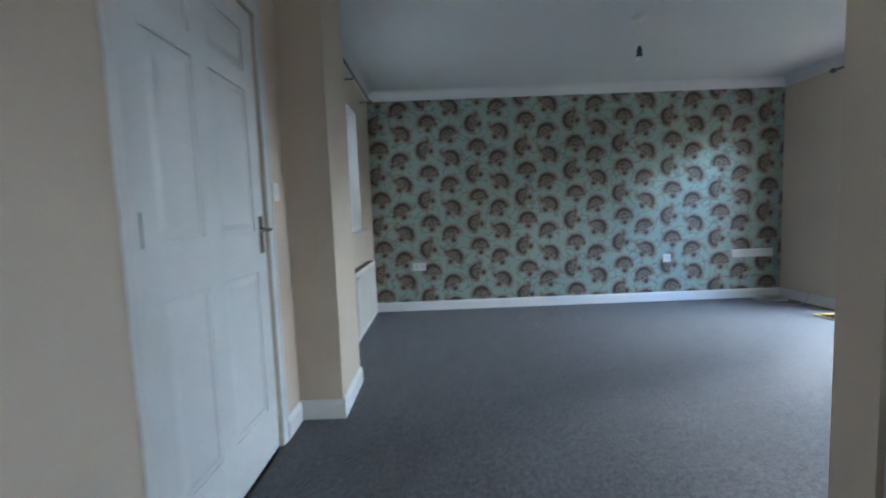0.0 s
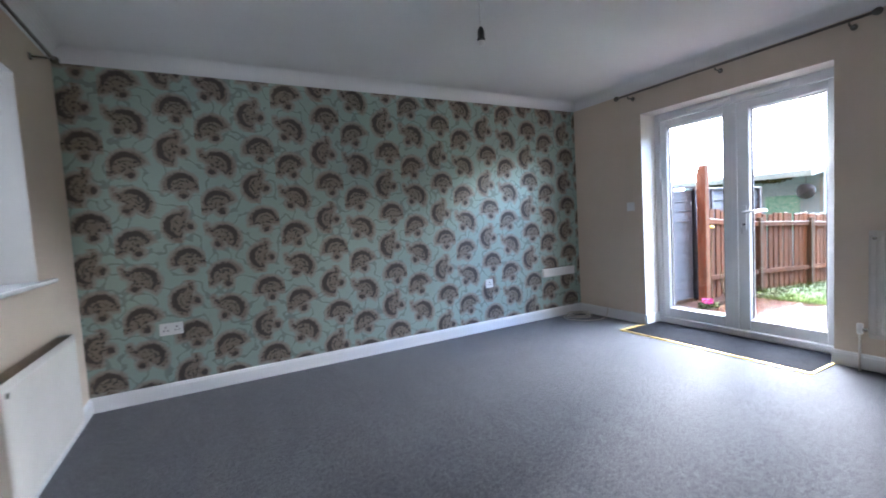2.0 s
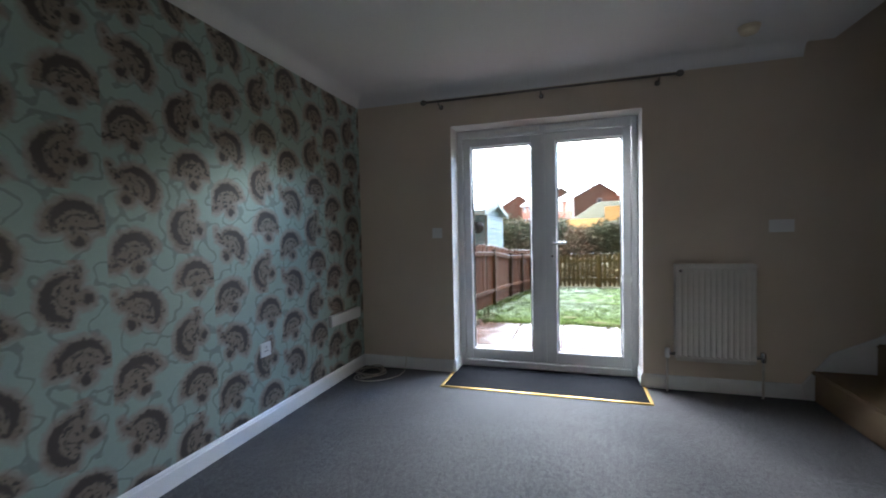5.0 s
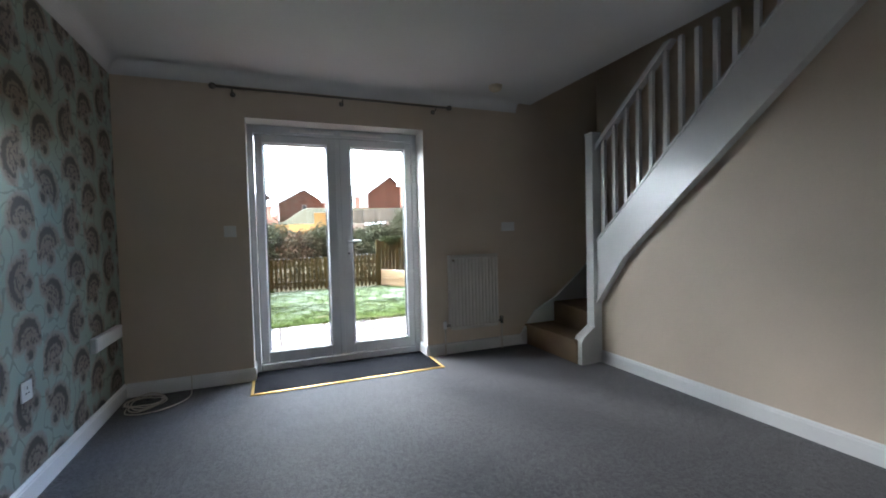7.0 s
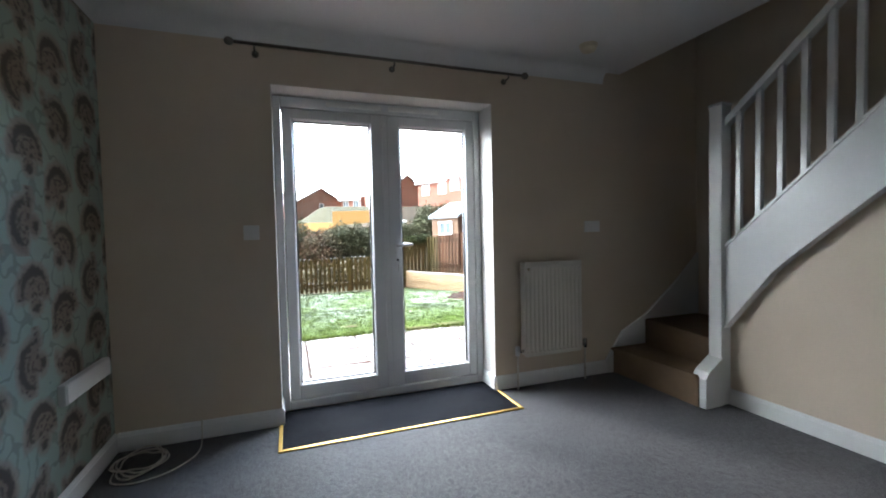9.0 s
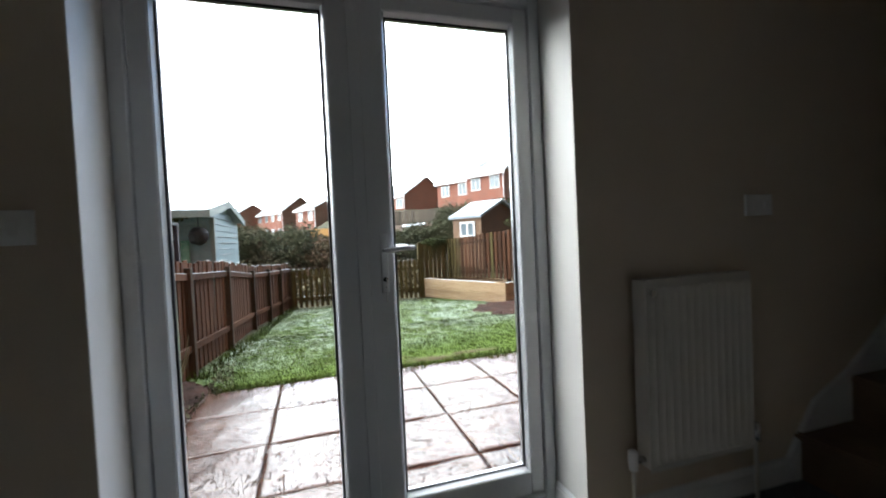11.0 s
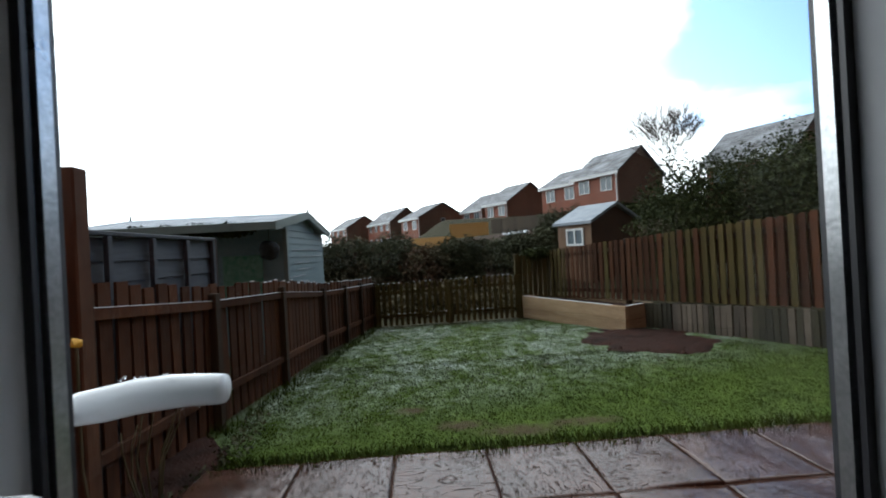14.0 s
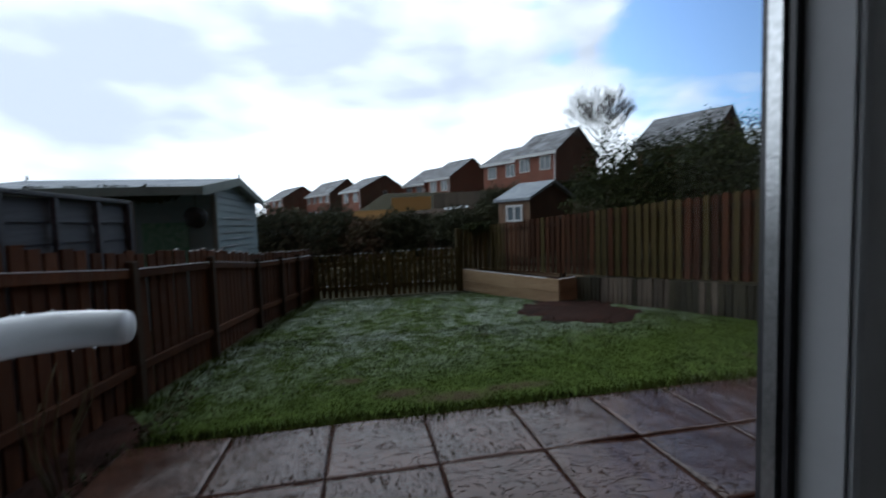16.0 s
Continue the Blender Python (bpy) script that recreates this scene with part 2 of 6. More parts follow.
    # the fan's body with its curled tail and foot
    fan = math_n(nt, "MINIMUM", dot_at(-0.006, 0.000, 0.096, 1.04), math_n(nt, "ADD", y, 0.024))
    body = most(fan, dot_at(0.004, -0.040, 0.034), dot_at(0.086, 0.002, 0.026, 1.3), dot_at(0.114, 0.016, 0.014))
    shape = math_n(nt, "ADD", body, math_n(nt, "MULTIPLY", wob, 0.026))
    inside = ramp(nt, shape, [(0.0, (0, 0, 0)), (0.010, (1, 1, 1))])
    rim = ramp(nt, math_n(nt, "ADD", shape, 0.020), [(0.0, (0, 0, 0)), (0.016, (1, 1, 1))])
    # dark ink: the thick outer bow, a thin inner bow, the knob, eyes and tail
    ink = most(arc(0.068, 0.019, 105, 0.32), arc(0.036, 0.006, 110, 0.05), dot_at(0.004, -0.052, 0.020), dot_at(-0.014, -0.008, 0.011), dot_at(0.024, -0.012, 0.010),
               dot_at(-0.060, -0.018, 0.013), dot_at(0.074, 0.002, 0.015, 1.9), dot_at(0.096, 0.014, 0.010))
    curls = math_n(nt, "MULTIPLY", math_n(nt, "SUBTRACT", noise_tex(nt, co, 52, 2, 0.4), 0.56), 0.10)
    ink = math_n(nt, "MAXIMUM", math_n(nt, "ADD", ink, math_n(nt, "MULTIPLY", wob, 0.026)), curls)
    ink = ramp(nt, ink, [(0.0, (0, 0, 0)), (0.006, (1, 1, 1))])
    # trailing stems between the fans
    vine = math_n(nt, "ABSOLUTE", math_n(nt, "SUBTRACT", noise_tex(nt, co, 8.5, 1, 0.4), 0.5))
    leaf_ = math_n(nt, "MULTIPLY", math_n(nt, "SUBTRACT", noise_tex(nt, co, 30, 1, 0.4), 0.52), 0.16)
    stem = ramp(nt, math_n(nt, "SUBTRACT", vine, math_n(nt, "MAXIMUM", leaf_, 0.0)), [(0.012, (1, 1, 1)), (0.026, (0, 0, 0))])
    drift = noise_tex(nt, co, 1.4, 4, 0.6)
    ground = ramp(nt, drift, [(0.3, (0.31, 0.40, 0.345)), (0.7, (0.36, 0.455, 0.395))])
    c = mix_col(nt, math_n(nt, "MULTIPLY", stem, 0.48), ground, (0.10, 0.115, 0.10))
    c = mix_col(nt, math_n(nt, "MULTIPLY", rim, 0.7), c, (0.33, 0.262, 0.212))
    c = mix_col(nt, math_n(nt, "MULTIPLY", inside, 0.85), c, (0.225, 0.180, 0.138))
    c = mix_col(nt, math_n(nt, "MULTIPLY", math_n(nt, "MULTIPLY", ink, inside), 0.84), c, (0.026, 0.021, 0.018))
    nt.links.new(c, b.inputs["Base Color"])
    # pearly ground and rim, duller ink
    pearl = math_n(nt, "SUBTRACT", math_n(nt, "ADD", 0.34, math_n(nt, "MULTIPLY", rim, 0.12)), math_n(nt, "MULTIPLY", ink, 0.36))
    nt.links.new(pearl, b.inputs["Metallic"])
    nt.links.new(math_n(nt, "ADD", 0.37, math_n(nt, "MULTIPLY", ink, 0.12)), b.inputs["Roughness"])
    b.inputs["Specular IOR Level"].default_value = 0.6
    bump(nt, b, inside, 0.25, 0.0008)
    return m


M_PAPER = paper_mat()


def glass_mat():
    m, nt, b = mat_base("clear_glass", 0.0)
    out = nt.nodes["Material Output"]
    tr = nt.nodes.new("ShaderNodeBsdfTransparent")
    gl = nt.nodes.new("ShaderNodeBsdfGlossy")
    gl.inputs["Roughness"].default_value = 0.02
    lw = nt.nodes.new("ShaderNodeLayerWeight")
    lw.inputs["Blend"].default_value = 0.5
    gloss = math_n(nt, "ADD", math_n(nt, "MULTIPLY", math_n(nt, "POWER", lw.outputs["Facing"], 5.0), 0.8), 0.025)
    ms = nt.nodes.new("ShaderNodeMixShader")
    tr.inputs["Color"].default_value = (0.95, 0.97, 0.96, 1)
    nt.links.new(gloss, ms.inputs["Fac"])
    nt.links.new(tr.outputs[0], ms.inputs[1])
    nt.links.new(gl.outputs[0], ms.inputs[2])
    nt.links.new(ms.outputs[0], out.inputs["Surface"])
    return m


M_GLASS = glass_mat()

# ---- builders ----
def add_box(bm, x0, x1, y0, y1, z0, z1, bevel=0.0, seg=1):
    """A box into bm, with its edges bevelled."""
    vs = [bm.verts.new((x, y, z)) for x in (x0, x1) for y in (y0, y1) for z in (z0, z1)]
    fs = []
    for idx in ((0, 1, 3, 2), (4, 6, 7, 5), (0, 4, 5, 1), (2, 3, 7, 6), (0, 2, 6, 4), (1, 5, 7, 3)):
        fs.append(bm.faces.new([vs[i] for i in idx]))
    if bevel:
        es = list({e for f in fs for e in f.edges})
        bmesh.ops.bevel(bm, geom=es, offset=bevel, segments=seg, affect="EDGES", profile=0.5)
    return bm


def box(x0, x1, y0, y1, z0, z1, bevel=0.0, seg=1):
    return add_box(bmesh.new(), x0, x1, y0, y1, z0, z1, bevel, seg)


def add_prism(bm, pts, axis, a, b_):
    """A polygon of (p, q) points drawn out along axis 'x' or 'y' or 'z' from a to b_."""
    def at(p, q, s):
        return {"x": (s, p, q), "y": (p, s, q), "z": (p, q, s)}[axis]
    lo = [bm.verts.new(at(p, q, a)) for p, q in pts]
    hi = [bm.verts.new(at(p, q, b_)) for p, q in pts]
    n = len(pts)
    bm.faces.new(lo), bm.faces.new(hi[::-1])
    for i in range(n):
        bm.faces.new((lo[i], hi[i], hi[(i + 1) % n], lo[(i + 1) % n]))
    bmesh.ops.recalc_face_normals(bm, faces=bm.faces)
    return bm


def prism(pts, axis, a, b_):
    return add_prism(bmesh.new(), pts, axis, a, b_)


def add_tube(bm, pts, radius, sides=10, caps=True, radii=None):
    """A round bar that follows pts."""
    pts = [Vector(p) for p in pts]
    rings = []
    for i, p in enumerate(pts):
        d = (pts[min(i + 1, len(pts) - 1)] - pts[max(i - 1, 0)]).normalized()
        up = Vector((0, 0, 1)) if abs(d.z) < 0.9 else Vector((1, 0, 0))
        s = d.cross(up).normalized()
        t_ = d.cross(s)
        r = radii[i] if radii else radius
        rings.append([bm.verts.new(p + (s * math.cos(a) + t_ * math.sin(a)) * r)
                      for a in (2 * math.pi * k / sides for k in range(sides))])
    for r0, r1 in zip(rings, rings[1:]):
        for k in range(sides):
            bm.faces.new((r0[k], r0[(k + 1) % sides], r1[(k + 1) % sides], r1[k]))
    if caps:
        bm.faces.new(rings[0][::-1]), bm.faces.new(rings[-1])
    return bm


def tube(pts, radius, sides=10, radii=None):
    return add_tube(bmesh.new(), pts, radius, sides, True, radii)


def lathe(profile, centre, axis="z", sides=20):
    """A turned body from (radius, along) pairs."""
    bm = bmesh.new()
    rings = []
    for r, h in profile:
        ring = []
        for k in range(sides):
            a = 2 * math.pi * k / sides
            p, q = r * math.cos(a), r * math.sin(a)
            v = {"z": (p, q, h), "x": (h, p, q), "y": (p, h, q)}[axis]
            ring.append(bm.verts.new(Vector(v) + Vector(centre)))
        rings.append(ring)
    for r0, r1 in zip(rings, rings[1:]):
        for k in range(sides):
            bm.faces.new((r0[k], r0[(k + 1) % sides], r1[(k + 1) % sides], r1[k]))
    bm.faces.new(rings[0][::-1]), bm.faces.new(rings[-1])
    bmesh.ops.recalc_face_normals(bm, faces=bm.faces)
    return bm


def to_mesh(name, bm, material, smooth=False):
    bmesh.ops.recalc_face_normals(bm, faces=bm.faces)
    me = bpy.data.meshes.new(name)
    bm.to_mesh(me)
    bm.free()
    me.materials.append(material)
    if smooth:
        me.polygons.foreach_set("use_smooth", [True] * len(me.polygons))
    return me


def part(name, bm, material, parent=None, label="", smooth=False):
    ob = new(name, to_mesh(name, bm, material, smooth))
    if parent:
        ob.parent = parent
    if label:
        tagged(ob, label)
    return ob


def structure(name, bm, material, label, category, smooth=False):
    return tagged(part(name, bm, material, None, "", smooth), label, category, "", "structure")


def thing(name, at, label, category, group="", kind=""):
    ob = new(name)
    ob.matrix_world = at if isinstance(at, Matrix) else Matrix.Translation(at)
    ob.empty_display_size = 0.1
    return tagged(ob, label, category, group, kind)


# ---- the room ----
XE, YN, XW, ZC = 3.925, 5.517, -0.685, 2.43
YU = 1.86          # face of the wall under the stairs
XH = -0.73         # wall with the cupboard door
T = 0.28
PX, PY0, PY1 = -0.495, 2.985, 3.48
UX = 1.12          # where the wall under the stairs ends

floor = structure("floor", box(XW - 0.2, XE + 0.02, -1.0, YN + 0.1, -0.12, 0.0), M_CARPET, "charcoal grey loop-pile carpet over the whole room", "floor")
wall_n = structure("wall_north", box(XW - T, XE + T, YN, YN + T, -0.2, 2.6), M_PAPER, "feature wall in duck-egg wallpaper with brown paisley fans", "wall")


def wall_with_hole(x0, x1, y0, y1, z0, z1, hy0, hy1, hz0, hz1):
    bm = bmesh.new()
    if hy0 > y0:
        add_box(bm, x0, x1, y0, hy0, z0, z1)
    add_box(bm, x0, x1, hy1, y1, z0, z1)
    if hz0 > z0:
        add_box(bm, x0, x1, hy0, hy1, z0, hz0)
    add_box(bm, x0, x1, hy0, hy1, hz1, z1)
    return bm


DY0, DY1, DZ = 3.165, 4.652, 2.10
wall_e = structure("wall_east", wall_with_hole(XE, XE + T, 1.1, YN - 0.001, -0.2, 5.0, DY0, DY1, 0.0, DZ), M_WALL,
                   "cream painted garden wall with the french door opening", "wall")
WY0, WY1, WZ0, WZ1 = 3.72, 4.84, 0.95, 2.05
wall_w = structure("wall_west", wall_with_hole(XW - T, XW, PY1 - 0.1, YN - 0.001, -0.2, 2.6, WY0, WY1, WZ0, WZ1), M_WALL,
                   "cream painted wall with a window", "wall")
pier = structure("wall_pier", box(XW - T - 0.1, PX, PY0, PY1, 0, ZC), M_WALL, "cream painted projecting wall pier", "wall")
HD0, HD1, HDZ = 1.865, 2.715, 2.0
wall_h = structure("wall_hall", wall_with_hole(XH - 0.12, XH, -1.0, PY0 - 0.001, -0.1, 2.6, HD0, HD1, 0.0, HDZ), M_WALL, "cream painted wall with a cupboard door", "wall")
structure("wall_cupboard_back", box(XH - 0.75, XH - 0.7, 1.4, 2.95, 0, 2.5), M_WALL, "plain wall inside the cupboard", "wall")
# opening for an added, unseen window that lets daylight into the hall
HX0, HX1, HZ0, HZ1 = -0.52, 0.42, 0.95, 2.05
sw = bmesh.new()
add_box(sw, -0.9, HX0, -1.1, -1.0, 0, 2.6)
add_box(sw, HX1, 1.7, -1.1, -1.0, 0, 2.6)
add_box(sw, HX0, HX1, -1.1, -1.0, 0, HZ0)
add_box(sw, HX0, HX1, -1.1, -1.0, HZ1, 2.6)
structure("wall_south", sw, M_WALL, "plain cream wall closing the hall end", "wall")
structure("wall_hall_east", box(UX + 0.03, UX + 0.14, -1.0, 1.735, 0, 2.6), M_WALL, "plain cream hall wall", "wall")
# under-stairs wall: follows the string above it
def string_low(x):
    return 0.97 + (2.749 - x) * 0.872


us = [(UX, 0), (3.10, 0), (3.10, 0.52), (2.92, 0.76), (2.749, 0.97), (UX, string_low(UX))]
structure("wall_under_stairs", prism(us, "y", YU - 0.125, YU), M_WALL, "cream painted wall under the staircase", "wall")
structure("wall_stair_back", box(1.0, XE, 1.03, 1.15, 0, 5.0), M_WALL, "cream painted stairwell wall", "wall")
structure("wall_stair_end", box(0.9, 1.0, 1.03, 2.2, 2.6, 5.0), M_WALL, "plain stairwell end wall", "wall")
structure("wall_landing", box(1.0, XE, 1.99, 2.09, 2.6, 5.0), M_WALL, "plain landing wall above the stairwell", "wall")
structure("stairwell_ceiling", box(0.9, XE + 0.2, 1.0, 2.2, 5.0, 5.1), M_CEIL, "plain stairwell ceiling", "ceiling")
ceil_bm = bmesh.new()
add_box(ceil_bm, XW - 0.1, XE + 0.1, 2.0, YN + 0.1, ZC, ZC + 0.16)
add_box(ceil_bm, -0.9, 1.0, -1.1, 2.0, ZC, ZC + 0.16)
structure("ceiling", ceil_bm, M_CEIL, "plain white ceiling", "ceiling")

# coving: a hollow quarter curve along the tops of the walls
def coving(name, a, b_, inward):
    d = Vector(b_) - Vector(a)
    n = Vector(inward)
    prof = [(0, 0)] + [(0.095 * (1 - math.sin(t_)) , 0.095 * (1 - math.cos(t_))) for t_ in (math.pi / 2 * k / 8 for k in range(9))]
    bm = bmesh.new()
    rows = []
    for base in (Vector(a), Vector(b_)):
        rows.append([bm.verts.new(base + n * p + Vector((0, 0, -q))) for p, q in prof])
    for i in range(len(prof)):
        j = (i + 1) % len(prof)
        bm.faces.new((rows[0][i], rows[0][j], rows[1][j], rows[1][i]))
    bm.faces.new(rows[0][::-1]), bm.faces.new(rows[1])
    return structure(name, bm, M_CEIL, "white plaster coving", "coving")


coving("trim_coving_north", (XW, YN - 0.001, ZC - 0.001), (XE, YN - 0.001, ZC - 0.001), (0, -1, 0))
coving("trim_coving_east", (XE - 0.001, 2.17, ZC - 0.001), (XE - 0.001, YN, ZC - 0.001), (-1, 0, 0))
coving("trim_coving_west", (XW + 0.001, PY1, ZC - 0.001), (XW + 0.001, YN, ZC - 0.001), (1, 0, 0))

# skirting boards with a small moulded top
SK = [(0, 0), (0.016, 0), (0.016, 0.082), (0.012, 0.088), (0.012, 0.094), (0.006, 0.102), (0, 0.104)]


def skirting(a, b_, inward):
    n, bm, rows = Vector(inward), bmesh.new(), []
    for base in (Vector(a), Vector(b_)):
        rows.append([bm.verts.new(base + n * p + Vector((0, 0, q))) for p, q in SK])
    for i in range(len(SK)):
        j = (i + 1) % len(SK)
        bm.faces.new((rows[0][i], rows[0][j], rows[1][j], rows[1][i]))
    bm.faces.new(rows[0][::-1]), bm.faces.new(rows[1])
    return structure("baseboard", bm, M_GLOSS, "white gloss moulded skirting board", "skirting board")


skirting((XW, YN, 0), (XE, YN, 0), (0, -1, 0))
skirting((XE, DY1, 0), (XE, YN - 0.016, 0), (-1, 0, 0))
skirting((XE, 2.12, 0), (XE, DY0, 0), (-1, 0, 0))
skirting((XE, DY0, 0), (4.13, DY0, 0), (0, 1, 0))
skirting((XE, DY1, 0), (4.13, DY1, 0), (0, -1, 0))
skirting((XW, PY1, 0), (XW, YN - 0.016, 0), (1, 0, 0))
skirting((PX, PY0, 0), (PX, PY1, 0), (1, 0, 0))
skirting((XH, PY0, 0), (PX + 0.016, PY0, 0), (0, -1, 0))
skirting((XW, PY1, 0), (PX, PY1, 0), (0, 1, 0))
skirting((XH, HD1 + 0.065, 0), (XH, PY0 - 0.016, 0), (1, 0, 0))
skirting((XH, -1.0, 0), (XH, HD0 - 0.065, 0), (1, 0, 0))
skirting((UX, YU, 0), (3.09, YU, 0), (0, 1, 0))
skirting((UX, YU - 0.12, 0), (UX, YU + 0.016, 0), (-1, 0, 0))

# white plaster reveals of the door opening
rev = bmesh.new()
add_box(rev, XE + 0.001, 4.15, DY0 - 0.004, DY0 + 0.003, 0.105, DZ)
add_box(rev, XE + 0.001, 4.15, DY1 - 0.003, DY1 + 0.004, 0.105, DZ)
add_box(rev, XE + 0.001, 4.15, DY0, DY1, DZ - 0.003, DZ + 0.004)
structure("trim_door_reveal", rev, M_WHITEWALL, "white painted plaster door reveal", "reveal")

# ---- french doors ----
GL = (4.015, 4.523)
GR = (3.29, 3.79)
GZ = (0.168, 1.945)
X0, X1 = 4.145, 4.215
fd = thing("door_1", (X0, 3.9, 0), "closed white plastic french doors with two glazed leaves", "french doors", "", "structure")


def fpart(name, bm, mat_, parent, label="", smooth=False):
    """A part given in world metres under a thing that stands at its own place."""
    ob = part(name, bm, mat_, parent, label, smooth)
    if parent.parent is None:
        ob.matrix_parent_inverse = parent.matrix_world.inverted()
    return ob


frame_bm = bmesh.new()
FO = (DY0 + 0.003, DY1 - 0.003)
add_box(frame_bm, X0 - 0.012, X1 + 0.012, FO[0], FO[0] + 0.048, 0.0, DZ - 0.003, 0.004)
add_box(frame_bm, X0 - 0.012, X1 + 0.012, FO[1] - 0.048, FO[1], 0.0, DZ - 0.003, 0.004)
add_box(frame_bm, X0 - 0.012, X1 + 0.012, FO[0] + 0.048, FO[1] - 0.048, DZ - 0.075, DZ - 0.003, 0.004)
add_box(frame_bm, X0 - 0.012, X1 + 0.03, FO[0] + 0.048, FO[1] - 0.048, 0.0, 0.058, 0.006)
fpart("door_frame", frame_bm, M_UPVC, fd)
for i, yv in enumerate((4.12, 3.69)):
    v = bmesh.new()
    add_box(v, X0 - 0.03, X0 - 0.0125, yv - 0.19, yv + 0.19, 2.045, 2.078, 0.007, 2)
    for k in range(12):
        yy = yv - 0.17 + k * 0.34 / 12
        add_box(v, X0 - 0.033, X0 - 0.029, yy, yy + 0.018, 2.056, 2.063)
    fpart("trickle_vent", v, M_PLASTIC, fd)


def leaf(y0, y1, g0, g1):
    z0, z1 = 0.062, DZ - 0.079
    bm = bmesh.new()
    XS = X1 - 0.018
    add_box(bm, X0, XS, y0, g0 - 0.012, z0, z1, 0.005, 2)
    add_box(bm, X0, XS, g1 + 0.012, y1, z0, z1, 0.005, 2)
    add_box(bm, X0 + 0.0005, XS - 0.0005, g0 - 0.0125, g1 + 0.0125, z0, GZ[0] - 0.012, 0.005, 2)
    add_box(bm, X0 + 0.0005, XS - 0.0005, g0 - 0.0125, g1 + 0.0125, GZ[1] + 0.012, z1, 0.005, 2)
    for ya, yb in ((y0, g0 - 0.034), (g1 + 0.034, y1)):
        add_box(bm, XS, X1, ya, yb, z0, z1, 0.004)
    ob = fpart("door_leaf", bm, M_UPVC, fd)
    # sloping glazing beads inside and out, black gasket and spacer bar
    for xa, xb, a0, a1, base in ((X0 + 0.004, X0 + 0.026, 0.010, 0.0, 0.014), (X1 - 0.019, X1 - 0.002, 0.0, 0.026, 0.034)):
        bb = bmesh.new()
        for p0, s_ in ((g0, 1), (g1, -1)):
            add_prism(bb, [(xa, p0 - s_ * base), (xb, p0 - s_ * base), (xb, p0 - s_ * a1), (xa, p0 - s_ * a0)], "z", GZ[0] - 0.012, GZ[1] + 0.012)
        for q0, s_ in ((GZ[0], 1), (GZ[1], -1)):
            add_prism(bb, [(xa, q0 - s_ * base), (xb, q0 - s_ * base), (xb, q0 - s_ * a1), (xa, q0 - s_ * a0)], "y", g0, g1)
        o2 = part("glazing_bead", bb, M_UPVC, ob)
    for xa, xb, w, mt, nm in ((X0 + 0.026, X0 + 0.030, 0.006, M_GASKET, "gasket"), (X0 + 0.033, X0 + 0.043, 0.008, M_SPACER, "spacer_bar"), (X0 + 0.045, X0 + 0.049, 0.006, M_GASKET, "gasket")):
        bb = bmesh.new()
        add_box(bb, xa, xb, g0 - 0.012, g0 + w, GZ[0] - 0.01, GZ[1] + 0.01)
        add_box(bb, xa, xb, g1 - w, g1 + 0.012, GZ[0] - 0.01, GZ[1] + 0.01)
        add_box(bb, xa + 0.0004, xb - 0.0004, g0 + w, g1 - w, GZ[0] - 0.01, GZ[0] + w)
        add_box(bb, xa + 0.0004, xb - 0.0004, g0 + w, g1 - w, GZ[1] - w, GZ[1] + 0.01)
        o2 = part(nm, bb, mt, ob)
    pane = part("pane", box(X0 + 0.0305, X0 + 0.0325, g0 + 0.001, g1 - 0.001, GZ[0] + 0.001, GZ[1] - 0.001), M_GLASS, ob, "clear glass pane")
    pane.visible_shadow = False
    return ob


leaf_l = leaf(3.905, FO[1] - 0.051, *GL)
leaf_r = leaf(FO[0] + 0.051, 3.897, *GR)
cover = fpart("meeting_strip", box(X0 - 0.012, X0 - 0.0005, 3.888, 3.93, 0.065, DZ - 0.08, 0.004, 2), M_UPVC, fd)


def lever_set(x, out, mat_, tip, name, fat):
    """Backplate with a rounded grip that reaches sideways over the glass; out: +1 outdoors, -1 indoors."""
    y0, z0 = 3.835, 1.088
    bm = bmesh.new()
    add_box(bm, min(x, x + out * 0.011), max(x, x + out * 0.011), y0 - 0.014, y0 + 0.014, 0.935, 1.15, 0.004, 2)
    plate = fpart(name, bm, mat_, fd)
    pts = [(x + out * 0.008, y0, z0), (x + out * 0.03, y0, z0), (x + out * 0.042, y0 - 0.005, z0), (x + out * 0.047, y0 - 0.022, z0 + 0.001),
           (x + out * 0.047, y0 - 0.045, z0 + 0.005), (x + out * 0.047, y0 - 0.07, z0 + 0.007), (x + out * 0.046, y0 - 0.09, z0 + 0.0075), (x + out * 0.045, tip + 0.003, z0 + 0.007), (x + out * 0.045, tip, z0 + 0.007)]
    g = tube(pts, 0.009, 16, [fat * r_ for r_ in (0.010, 0.010, 0.0125, 0.0135, 0.0135, 0.013, 0.012, 0.0115, 0.0105)])
    grip = part("lever", g, mat_, plate, "", True)
    barrel = part("lock_barrel", lathe([(0.009, 0), (0.009, 0.006), (0.006, 0.008)], (x + out * 0.010, y0, 0.985), "x", 14) if out > 0 else
                  lathe([(0.009, 0), (0.009, -0.006), (0.006, -0.008)], (x + out * 0.010, y0, 0.985), "x", 14), M_GASKET, plate, "dark keyhole barrel")
    return plate


def smooth_step(v):
    v = max(0.0, min(1.0, v))
    return v * v * (3 - 2 * v)


def water_mat():
    m, nt, b = mat_base("water_beads", 0.03, 0, 0.5)
    b.inputs["Base Color"].default_value = (0.92, 0.95, 0.97, 1)
    b.inputs["Transmission Weight"].default_value = 0.9
    b.inputs["IOR"].default_value = 1.33
    return m


